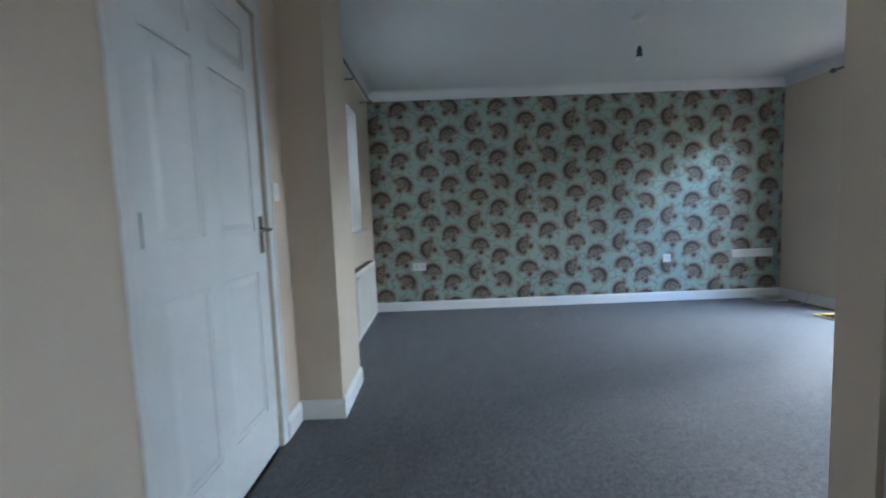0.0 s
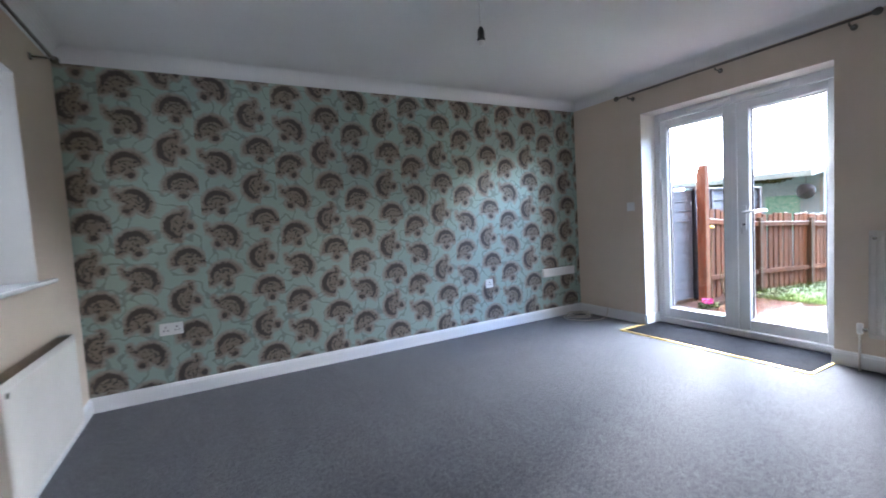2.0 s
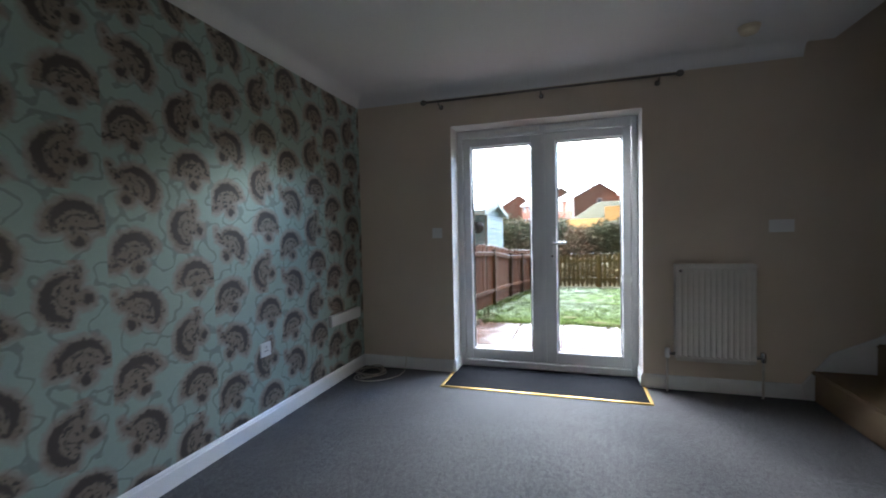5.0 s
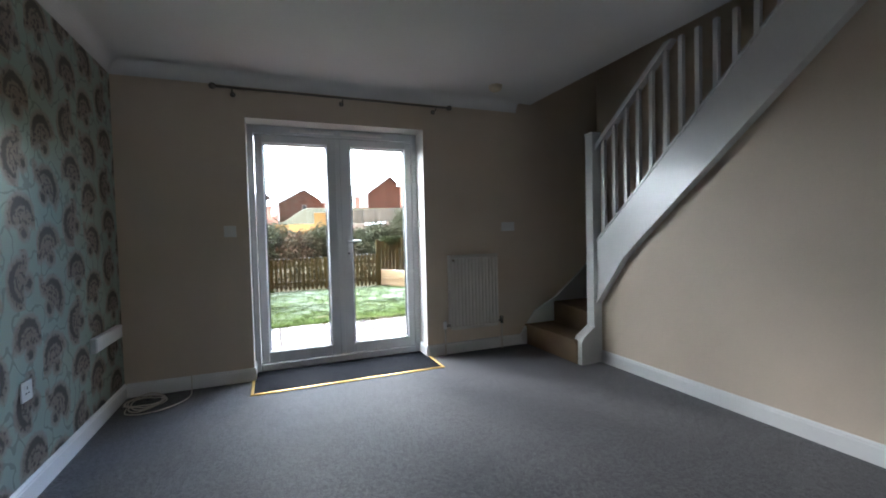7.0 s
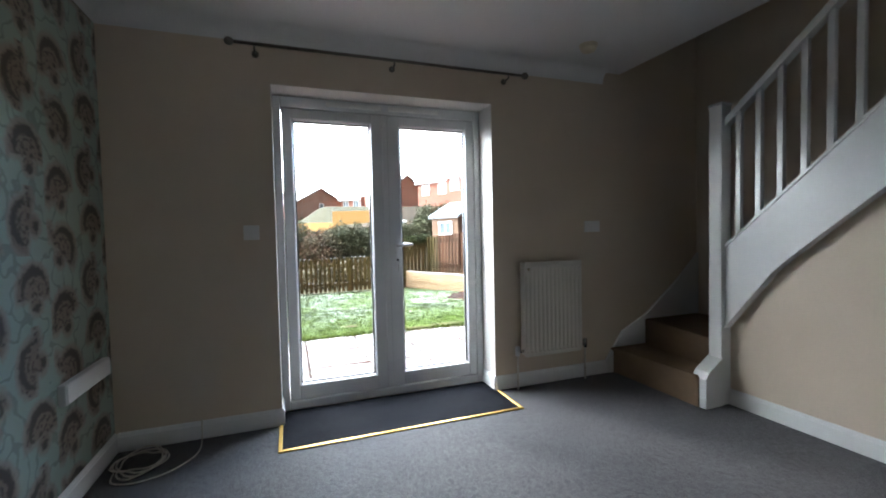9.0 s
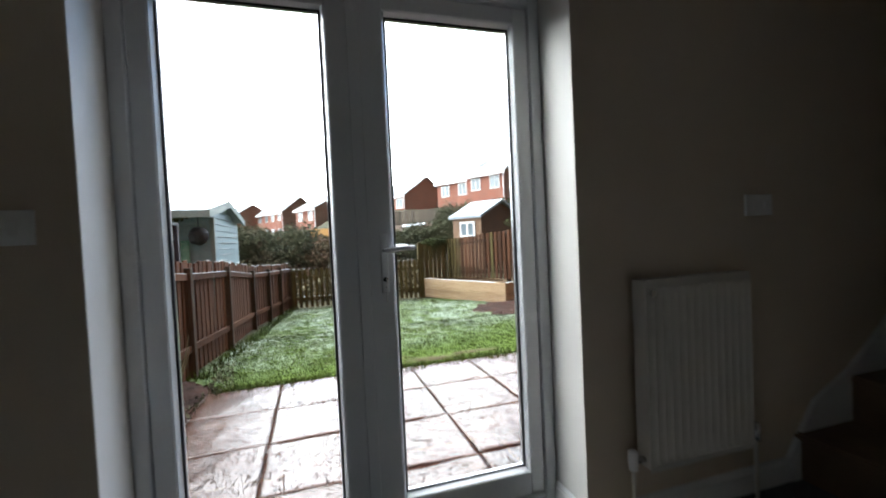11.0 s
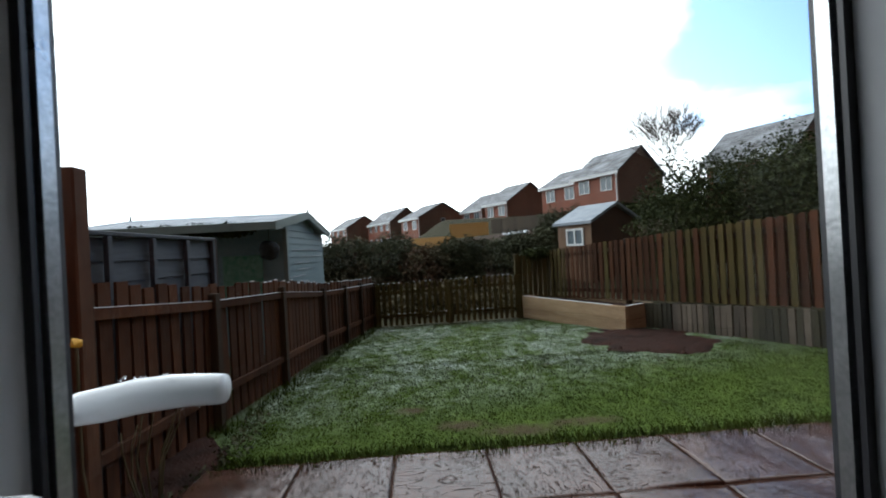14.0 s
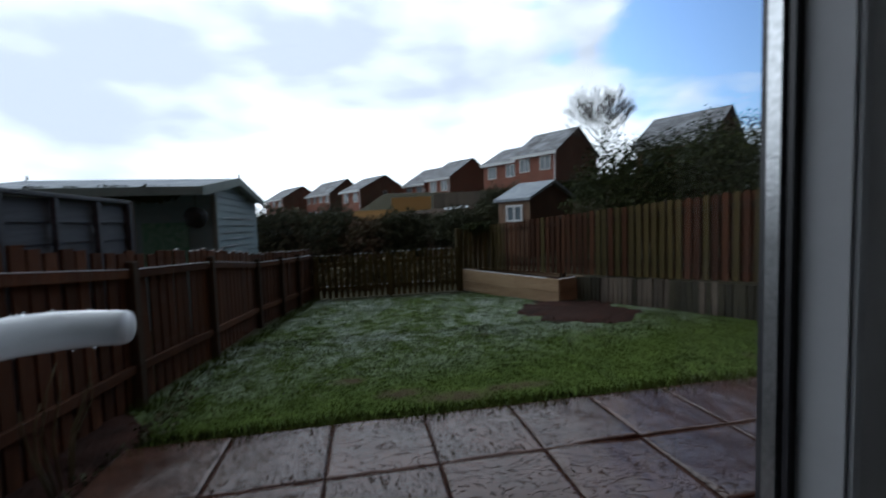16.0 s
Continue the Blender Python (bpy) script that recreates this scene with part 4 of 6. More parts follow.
while xb > 1.5:
    z0 = 1.05 + (sx1 - xb) * 0.905
    z1 = min(rail_z(xb) - 0.04, ZC - 0.002)
    if z1 - z0 > 0.08:
        fpart("baluster", box(xb - 0.016, xb + 0.016, YU + 0.016, YU + 0.048, z0 - 0.02, z1, 0.002), M_GLOSS, st)
    xb -= 0.121
# ==== the garden ====


def slab_mat():
    """Wet riven concrete: brown, with torn cleft lines and a patchy film of water."""
    m, nt, b = mat_base("wet_riven_concrete_slab", 0.25, 0, 0.5)
    co = obj_co(nt)
    info = nt.nodes.new("ShaderNodeObjectInfo")
    shift = nt.nodes.new("ShaderNodeVectorMath")
    shift.operation = "MULTIPLY_ADD"
    nt.links.new(info.outputs["Random"], shift.inputs[0])
    shift.inputs[1].default_value = (37, 23, 11)
    nt.links.new(co, shift.inputs[2])
    vec = shift.outputs[0]
    n = nt.nodes.new("ShaderNodeTexNoise")
    n.inputs["Scale"].default_value = 3.6
    n.inputs["Detail"].default_value = 5
    n.inputs["Roughness"].default_value = 0.5
    n.inputs["Distortion"].default_value = 1.1
    mp = nt.nodes.new("ShaderNodeMapping")
    mp.inputs["Scale"].default_value = (1.0, 2.6, 1.0)
    nt.links.new(vec, mp.inputs["Vector"])
    nt.links.new(mp.outputs["Vector"], n.inputs["Vector"])
    # terraces torn along the grain
    steps = math_n(nt, "MULTIPLY", n.outputs["Fac"], 9.0)
    frac = math_n(nt, "FRACT", steps)
    edge = ramp(nt, frac, [(0.0, (0, 0, 0)), (0.16, (1, 1, 1))])
    height = math_n(nt, "ADD", math_n(nt, "MULTIPLY", math_n(nt, "FLOOR", steps), 0.5), math_n(nt, "MULTIPLY", edge, 0.5))
    grit = noise_tex(nt, vec, 70, 4, 0.7)
    broad = noise_tex(nt, vec, 2.4, 4, 0.6)
    height = math_n(nt, "ADD", height, math_n(nt, "MULTIPLY", grit, 0.10))
    c = ramp(nt, broad, [(0.3, (0.056, 0.026, 0.017)), (0.7, (0.108, 0.052, 0.034))])
    c = mix_col(nt, 1.0, c, ramp(nt, edge, [(0.0, (0.55, 0.55, 0.55)), (1.0, (1, 1, 1))]), "MULTIPLY")
    c = mix_col(nt, 1.0, c, ramp(nt, grit, [(0.3, (0.72, 0.72, 0.72)), (0.7, (1, 1, 1))]), "MULTIPLY")
    c = mix_col(nt, 1.0, c, ramp(nt, info.outputs["Random"], [(0.0, (0.72, 0.70, 0.70)), (1.0, (1, 1, 1))]), "MULTIPLY")
    nt.links.new(c, b.inputs["Base Color"])
    nt.links.new(math_n(nt, "ADD", 0.05, math_n(nt, "MULTIPLY", broad, 0.22)), b.inputs["Roughness"])
    bump(nt, b, height, 0.9, 0.022)
    return m


M_SLAB = slab_mat()
M_JOINT = surface("dark_mortar_joint", (0.042, 0.033, 0.026), (0.085, 0.068, 0.054), 6, 0.9, 90, 0.4, 0.5, 0.004)
M_FENCE = surface("red_brown_fence_boards", (0.085, 0.034, 0.016), (0.155, 0.064, 0.030), 3.0, 0.8, 40, 0.55, 0.5, 0.003, spec=0.15, stretch=(1, 1, 0.15), vary=0.5)
M_FENCED = surface("dark_weathered_fence_boards", (0.040, 0.026, 0.017), (0.080, 0.052, 0.032), 3.0, 0.8, 40, 0.5, 0.5, 0.003, spec=0.15, stretch=(1, 1, 0.15), vary=0.4)
M_LICHEN = surface("green_stained_boards", (0.075, 0.070, 0.022), (0.175, 0.115, 0.045), 3.0, 0.8, 40, 0.55, 0.5, 0.003, spec=0.15, stretch=(1, 1, 0.15), vary=0.4)
M_MOSSY = surface("mossy_dark_stakes", (0.024, 0.025, 0.010), (0.070, 0.056, 0.028), 5.0, 0.85, 40, 0.5, 0.6, 0.004, stretch=(1, 1, 0.2), vary=0.5)
M_STAKE = surface("pale_rotted_stakes", (0.10, 0.075, 0.05), (0.27, 0.22, 0.17), 5.0, 0.85, 40, 0.5, 0.6, 0.004, stretch=(1, 1, 0.2), vary=0.6)
M_GREYP = surface("grey_blue_lap_panels", (0.055, 0.065, 0.085), (0.095, 0.11, 0.135), 3.0, 0.7, 40, 0.5, 0.5, 0.003, stretch=(0.15, 1, 1), vary=0.3)
M_POST = surface("orange_brown_post", (0.125, 0.052, 0.026), (0.20, 0.092, 0.046), 3.0, 0.75, 30, 0.45, 0.4, 0.003, spec=0.2, stretch=(1, 1, 0.15), vary=0.3)
M_SLEEPER = surface("new_pale_sleepers", (0.32, 0.205, 0.115), (0.55, 0.395, 0.245), 2.6, 0.75, 30, 0.45, 0.5, 0.003, spec=0.2, stretch=(0.25, 0.25, 2.2), vary=0.25)
M_FROST = surface("frost_and_thawing_snow", (0.62, 0.66, 0.70), (0.78, 0.80, 0.82), 6, 0.7, 90, 0.2, 0.4, 0.004)
M_SOIL = surface("red_clay_soil", (0.024, 0.013, 0.010), (0.068, 0.029, 0.020), 5, 0.95, 45, 0.6, 1.0, 0.02, spec=0.15)
M_SHED = surface("pale_blue_green_shed_paint", (0.17, 0.265, 0.285), (0.24, 0.345, 0.37), 2.0, 0.6, 40, 0.25, 0.3, 0.002, vary=0.1)
M_SHEDT = surface("grey_green_shed_trim", (0.17, 0.215, 0.205), (0.24, 0.29, 0.27), 2.0, 0.6, 40, 0.25, 0.3, 0.002)
M_FELT = surface("frosted_felt_roof", (0.24, 0.275, 0.32), (0.45, 0.49, 0.54), 2.5, 0.8, 60, 0.3, 0.4, 0.003)
M_SUMM = surface("brown_summerhouse_boards", (0.10, 0.045, 0.025), (0.17, 0.08, 0.045), 3, 0.7, 50, 0.4, 0.3, 0.002)
M_SUMMF = surface("lighter_summerhouse_front", (0.17, 0.095, 0.05), (0.26, 0.15, 0.085), 3, 0.7, 50, 0.4, 0.3, 0.002)
M_ROOF = surface("frosted_concrete_roof_tiles", (0.085, 0.080, 0.085), (0.42, 0.44, 0.47), 1.1, 0.75, 8, 0.4, 0.5, 0.02)
M_WINW = surface("white_window_frames", (0.70, 0.71, 0.72), (0.78, 0.79, 0.80), 3, 0.4, 60, 0.05, 0.05, 0.001)
M_DARKGL = surface("dark_far_glazing", (0.10, 0.13, 0.15), (0.20, 0.24, 0.27), 3, 0.08, 60, 0.05, 0.05, 0.001)
M_YELLOW = surface("new_yellow_fence_panels", (0.58, 0.30, 0.085), (0.70, 0.40, 0.14), 2, 0.8, 30, 0.4, 0.3, 0.003)
M_BARK = surface("grey_brown_bark", (0.12, 0.10, 0.082), (0.21, 0.18, 0.15), 5, 0.9, 50, 0.5, 0.8, 0.01)
M_STEM = surface("thin_green_brown_stems", (0.09, 0.085, 0.035), (0.14, 0.115, 0.06), 6, 0.8, 60, 0.3, 0.3, 0.002)
M_PINK = surface("magenta_petals", (0.45, 0.02, 0.20), (0.62, 0.05, 0.30), 9, 0.6, 60, 0.2, 0.2, 0.001)
M_YEL = surface("yellow_petals", (0.70, 0.38, 0.02), (0.80, 0.50, 0.05), 9, 0.6, 60, 0.2, 0.2, 0.001)
M_PATTERN = surface("green_patterned_curtain", (0.05, 0.22, 0.14), (0.22, 0.36, 0.29), 14, 0.7, 60, 0.2, 0.1, 0.001)
M_BLACK = surface("black_hanging_basket", (0.012, 0.014, 0.016), (0.03, 0.032, 0.035), 9, 0.8, 60, 0.3, 0.5, 0.004)


def brick_mat():
    m, nt, b = mat_base("red_brick_wall", 0.85)
    t = nt.nodes.new("ShaderNodeTexBrick")
    mp = nt.nodes.new("ShaderNodeMapping")
    mp.inputs["Rotation"].default_value = (radians(90), 0, 0)
    nt.links.new(obj_co(nt), mp.inputs["Vector"])
    nt.links.new(mp.outputs["Vector"], t.inputs["Vector"])
    t.inputs["Scale"].default_value = 1.0
    t.inputs["Brick Width"].default_value = 0.225
    t.inputs["Row Height"].default_value = 0.075
    t.inputs["Mortar Size"].default_value = 0.006
    t.inputs["Color1"].default_value = (0.26, 0.075, 0.045, 1)
    t.inputs["Color2"].default_value = (0.34, 0.11, 0.065, 1)
    t.inputs["Mortar"].default_value = (0.30, 0.24, 0.19, 1)
    stain = ramp(nt, noise_tex(nt, obj_co(nt), 0.7, 4), [(0.3, (0.75, 0.72, 0.7)), (0.7, (1, 1, 1))])
    nt.links.new(mix_col(nt, 1.0, t.outputs["Color"], stain, "MULTIPLY"), b.inputs["Base Color"])
    return m


M_BRICK = brick_mat()


def leaf_mat(name, c1, c2, rough=0.55):
    m, nt, b = mat_base(name, rough, 0, 0.08)
    g = nt.nodes.new("ShaderNodeNewGeometry")
    c = ramp(nt, g.outputs["Random Per Island"], [(0.0, c1), (1.0, c2)])
    n = ramp(nt, noise_tex(nt, obj_co(nt), 1.2, 4), [(0.3, (0.55, 0.55, 0.55)), (0.7, (1.15, 1.1, 1.0))])
    n2 = ramp(nt, noise_tex(nt, obj_co(nt), 7.0, 4, 0.65), [(0.35, (0.45, 0.45, 0.45)), (0.65, (1.15, 1.15, 1.1))])
    c = mix_col(nt, 1.0, c, n, "MULTIPLY")
    nt.links.new(mix_col(nt, 1.0, c, n2, "MULTIPLY"), b.inputs["Base Color"])
    return m


M_LEAF = leaf_mat("dark_evergreen_leaves", (0.022, 0.036, 0.014), (0.080, 0.095, 0.036), 0.75)
M_SCRUB = leaf_mat("brown_winter_scrub", (0.085, 0.080, 0.055), (0.25, 0.215, 0.15), 0.8)
M_SCRUBR = leaf_mat("russet_winter_twigs", (0.12, 0.08, 0.062), (0.26, 0.175, 0.13), 0.8)
M_BUSH = leaf_mat("dull_grey_green_leaves", (0.055, 0.064, 0.038), (0.175, 0.19, 0.125), 0.75)
M_BLADE = leaf_mat("grass_blades", (0.030, 0.050, 0.008), (0.088, 0.122, 0.024), 0.8)
M_BLADEF = leaf_mat("frosted_grass_blades", (0.20, 0.27, 0.22), (0.60, 0.66, 0.66), 0.6)

GX0, GX1 = 6.69, 13.3


def smooth(a, b_, v):
    t_ = np.clip((v - a) / (b_ - a), 0, 1)
    return t_ * t_ * (3 - 2 * t_)


def fence_r(x):
    """The line of the tall boundary fence."""
    return 0.70 - 0.479 * (13.4 - x)


def ground_z(x, y):
    x, y = np.asarray(x, float), np.asarray(y, float)
    z = np.where(x < GX0, -0.225, -0.195 - 0.033 * (np.minimum(x, 14.0) - GX0))
    lumps = 0.007 * np.sin(x * 3.1 + 1.3 * np.sin(y * 2.3)) * np.cos(y * 2.7) + 0.006 * np.sin(x * 5.3 + 1.7 * np.sin(y * 6.1)) * np.sin(y * 4.9)
    z = z + lumps * smooth(GX0, GX0 + 0.6, x)
    z = z + 2.2 * smooth(36, 50, x) + 0.9 * smooth(0, 14, fence_r(x) - y - 0.4) * smooth(2, 12, x)
    z = z + 1.75 * smooth(17.5, 26, x) * smooth(4.2, 0.6, y)
    return z


WORN = ((7.15, 2.88, 0.13, 0.34), (7.22, 2.35, 0.10, 0.28), (7.32, 3.32, 0.11, 0.22), (7.75, 3.75, 0.10, 0.16))


def lawn_mat():
    m, nt, b = mat_base("frosty_lawn_turf", 0.9, 0, 0.06)
    co = obj_co(nt)
    sep = nt.nodes.new("ShaderNodeSeparateXYZ")
    nt.links.new(co, sep.inputs[0])
    fine = noise_tex(nt, co, 45, 4, 0.7)
    mid = noise_tex(nt, co, 5, 5, 0.65)
    big = noise_tex(nt, co, 0.9, 4, 0.6)
    green = ramp(nt, mid, [(0.3, (0.045, 0.075, 0.012)), (0.7, (0.10, 0.15, 0.030))])
    green = mix_col(nt, 1.0, green, ramp(nt, fine, [(0.25, (0.5, 0.5, 0.5)), (0.7, (1.3, 1.3, 1.2))]), "MULTIPLY")
    frost = math_n(nt, "ADD", math_n(nt, "MULTIPLY", mid, 0.9), math_n(nt, "MULTIPLY", big, 0.5))
    # frost lies back from the terrace, where the low sun has not yet reached
    reach = nt.nodes.new("ShaderNodeMapRange")
    reach.inputs["From Min"].default_value = 7.5
    reach.inputs["From Max"].default_value = 9.2
    nt.links.new(math_n(nt, "ADD", sep.outputs[0], math_n(nt, "MULTIPLY", math_n(nt, "SUBTRACT", sep.outputs[1], 3.0), 0.25)), reach.inputs["Value"])
    frost = math_n(nt, "MULTIPLY", ramp(nt, frost, [(0.62, (0, 0, 0)), (0.90, (1, 1, 1))]), reach.outputs["Result"])
    frost = math_n(nt, "MULTIPLY", frost, ramp(nt, fine, [(0.35, (0.15, 0.15, 0.15)), (0.65, (1, 1, 1))]))
    c = mix_col(nt, frost, green, (0.50, 0.56, 0.55))
    mud = math_n(nt, "MULTIPLY", ramp(nt, noise_tex(nt, co, 2.2, 4, 0.6), [(0.66, (0, 0, 0)), (0.74, (1, 1, 1))]), 0.7)
    c = mix_col(nt, mud, c, (0.085, 0.060, 0.038))
    # worn muddy spots near the terrace
    for mx, my, rx_, ry_ in WORN:
        ex = math_n(nt, "POWER", math_n(nt, "DIVIDE", math_n(nt, "SUBTRACT", sep.outputs[0], mx), rx_), 2.0)
        ey = math_n(nt, "POWER", math_n(nt, "DIVIDE", math_n(nt, "SUBTRACT", sep.outputs[1], my), ry_), 2.0)
        el = math_n(nt, "ADD", math_n(nt, "ADD", math_n(nt, "MULTIPLY", math_n(nt, "ADD", ex, ey), 0.6), math_n(nt, "MULTIPLY", mid, 1.6)), math_n(nt, "MULTIPLY", fine, 0.9))
        c = mix_col(nt, ramp(nt, math_n(nt, "MULTIPLY", el, 0.4), [(0.50, (0.85, 0.85, 0.85)), (0.82, (0, 0, 0))]), c, (0.075, 0.050, 0.034))
    # rough brown growth outside the fenced lawn
    past = nt.nodes.new("ShaderNodeMapRange")
    past.inputs["From Min"].default_value = 12.7
    past.inputs["From Max"].default_value = 13.2
    nt.links.new(sep.outputs[0], past.inputs["Value"])
    over = nt.nodes.new("ShaderNodeMapRange")
    over.inputs["From Min"].default_value = -0.1
    over.inputs["From Max"].default_value = 0.1
    nt.links.new(math_n(nt, "SUBTRACT", math_n(nt, "ADD", math_n(nt, "MULTIPLY", sep.outputs[0], 0.479), 0.70 - 0.479 * 13.4), sep.outputs[1]), over.inputs["Value"])
    beside = nt.nodes.new("ShaderNodeMapRange")
    beside.inputs["From Min"].default_value = 5.3
    beside.inputs["From Max"].default_value = 5.45
    nt.links.new(math_n(nt, "ADD", sep.outputs[1], math_n(nt, "MULTIPLY", math_n(nt, "SUBTRACT", sep.outputs[0], 7.65), 0.125)), beside.inputs["Value"])
    street = nt.nodes.new("ShaderNodeMapRange")
    street.inputs["From Min"].default_value = 4.0
    street.inputs["From Max"].default_value = 3.0
    nt.links.new(sep.outputs[0], street.inputs["Value"])
    c = mix_col(nt, street.outputs["Result"], c, (0.075, 0.075, 0.078))
    wild = math_n(nt, "MAXIMUM", math_n(nt, "MAXIMUM", past.outputs["Result"], over.outputs["Result"]), beside.outputs["Result"])
    wild = math_n(nt, "MULTIPLY", wild, math_n(nt, "SUBTRACT", 1.0, street.outputs["Result"]))
    c = mix_col(nt, wild, c, ramp(nt, mid, [(0.3, (0.022, 0.024, 0.012)), (0.7, (0.070, 0.060, 0.034))]))
    bank = nt.nodes.new("ShaderNodeMapRange")
    bank.inputs["From Min"].default_value = 17.0
    bank.inputs["From Max"].default_value = 20.0
    nt.links.new(sep.outputs[0], bank.inputs["Value"])
    beyond = nt.nodes.new("ShaderNodeMapRange")
    beyond.inputs["From Min"].default_value = 33.0
    beyond.inputs["From Max"].default_value = 28.0
    nt.links.new(sep.outputs[0], beyond.inputs["Value"])
    c = mix_col(nt, math_n(nt, "MULTIPLY", math_n(nt, "MULTIPLY", bank.outputs["Result"], beyond.outputs["Result"]), 0.8), c, ramp(nt, mid, [(0.3, (0.040, 0.023, 0.017)), (0.7, (0.085, 0.048, 0.034))]))
    nt.links.new(c, b.inputs["Base Color"])
    bump(nt, b, fine, 1.0, 0.02)
    return m


M_LAWN = lawn_mat()

# one ground sheet out to the horizon, finer near the house
xs = np.concatenate([np.linspace(-400, 2, 12), np.linspace(4.25, 14.5, 70), np.linspace(15, 60, 46), np.linspace(66, 1500, 16)])
ys = np.concatenate([np.linspace(-1200, -40, 14), np.linspace(-36, -6, 26), np.linspace(-5, 7, 70), np.linspace(8, 40, 26), np.linspace(46, 1200, 14)])
gx, gy = np.meshgrid(xs, ys, indexing="ij")
gz = ground_z(gx, gy)
gv = np.stack([gx, gy, gz], -1).reshape(-1, 3).tolist()
ny = len(ys)
gf = [(i * ny + j, (i + 1) * ny + j, (i + 1) * ny + j + 1, i * ny + j + 1) for i in range(len(xs) - 1) for j in range(ny - 1)
      if not (xs[i + 1] < 4.3 and xs[i] > -5)]
gm = bpy.data.meshes.new("ground")
gm.from_pydata(gv, [], gf)
gm.materials.append(M_LAWN)
gm.polygons.foreach_set("use_smooth", [True] * len(gm.polygons))
tagged(new("ground", gm), "green lawn with thawing frost, falling gently to the back fence", "lawn", "", "structure")


def blades(name, n, seed, area, material, h, cond, label):
    """Grass blades as narrow leaning triangles."""
    rg = np.random.default_rng(seed)
    x, y = rg.uniform(area[0], area[1], n), rg.uniform(area[2], area[3], n)
    keep = cond(x, y, rg)
    x, y = x[keep], y[keep]
    k = len(x)
    z = ground_z(x, y) - 0.004
    a, ln = rg.uniform(0, 2 * np.pi, k), h * rg.uniform(0.5, 1.25, k)
    w, lean, la = rg.uniform(0.003, 0.006, k) * 1.3, ln * rg.uniform(0.1, 0.8, k), rg.uniform(0, 2 * np.pi, k)
    v = np.empty((k, 3, 3))
    v[:, 0] = np.stack([x - w * np.cos(a), y - w * np.sin(a), z], 1)
    v[:, 1] = np.stack([x + w * np.cos(a), y + w * np.sin(a), z], 1)
    v[:, 2] = np.stack([x + lean * np.cos(la), y + lean * np.sin(la), z + ln], 1)
    me = bpy.data.meshes.new(name)
    me.from_pydata(v.reshape(-1, 3).tolist(), [], np.arange(3 * k).reshape(-1, 3).tolist())
    me.materials.append(material)
    return tagged(new(name, me), label, "grass", "", "stuff")


def in_lawn(x, y, rg):
    left = 5.0 - 0.05 * np.sin(x * 5.1) + (0.28 - 0.125 * (x - 7.65)) * smooth(6.9, 7.7, x)
    ok = (y < left) & (y > fence_r(x) + 0.05) & (x > GX0 - 0.03 + 0.05 * np.sin(y * 5))
    bed = (x > 10.8) & (y < 1.35 - 0.48 * (13.37 - x) + 0.05)
    soil = ((x - 10.15) / 1.08) ** 2 + ((y - 0.28) / 0.92) ** 2 < rg.uniform(0.75, 1.15, len(x))
    worn = np.zeros(len(x), bool)
    for mx, my, rx_, ry_ in WORN:
        worn |= ((x - mx) / rx_) ** 2 + ((y - my) / ry_) ** 2 < rg.uniform(0.0, 1.7, len(x))
    return ok & ~bed & ~soil & ~worn


def frosty(x, y, rg):
    f = smooth(7.5, 9.0, x + 0.25 * (y - 3.0))
    ph = np.random.default_rng(77)
    wav = np.zeros(len(x))
    for k_ in range(14):
        a_, f_ = ph.uniform(0, 6.28), ph.uniform(4.0, 20.0)
        wav += np.sin((x * np.cos(a_) + y * np.sin(a_)) * f_ + ph.uniform(0, 6.28)) / f_ ** 0.6
    wav = np.clip(0.5 + 0.35 * wav, 0, 1)
    return in_lawn(x, y, rg) & (rg.uniform(0, 1, len(x)) < f * (0.35 + 0.65 * wav))


blades("grass", 80000, 1, (6.6, 9.6, -2, 5.3), M_BLADE, 0.017, in_lawn, "short bright green grass blades")
blades("grass", 30000, 2, (9.4, 13.2, -1.5, 5.3), M_BLADE, 0.021, in_lawn, "short green grass blades further back")
blades("grass", 40000, 3, (7.2, 13.2, -1.5, 5.3), M_BLADEF, 0.017, frosty, "grass blades white with frost")
blades("grass", 7000, 5, (6.6, 6.95, -2, 5.2), M_BLADE, 0.075, in_lawn, "longer grass along the terrace edge")
blades("grass", 5000, 6, (7.4, 13.2, 4.3, 5.4), M_BLADE, 0.10, lambda x, y, rg: (np.abs(y - (5.27 - 0.125 * (x - 7.65))) < 0.10), "tufts of longer grass below the fence")


def clods(name, n, seed, cond, area, label, size=0.03):
    rg = random.Random(seed)
    made = 0
    verts, faces = [], []
    while made < n:
        x, y = rg.uniform(*area[:2]), rg.uniform(*area[2:])
        if not cond(x, y):
            continue
        made += 1
        r = size * rg.uniform(0.4, 1.3)
        z = float(ground_z(x, y)) + r * 0.15
        base = len(verts)
        for dx, dy, dz in ((1, 0, 0), (-1, 0, 0), (0, 1, 0), (0, -1, 0), (0, 0, 0.8), (0, 0, -0.8)):
            verts.append((x + (dx + rg.uniform(-.3, .3)) * r, y + (dy + rg.uniform(-.3, .3)) * r, z + (dz + rg.uniform(-.3, .3)) * r * 0.7))
        for f in ((0, 2, 4), (2, 1, 4), (1, 3, 4), (3, 0, 4), (2, 0, 5), (1, 2, 5), (3, 1, 5), (0, 3, 5)):
            faces.append(tuple(base + i for i in f))
    me = bpy.data.meshes.new(name)
    me.from_pydata(verts, [], faces)
    me.materials.append(M_SOIL)
    return tagged(new(name, me), label, "soil", "", "stuff")


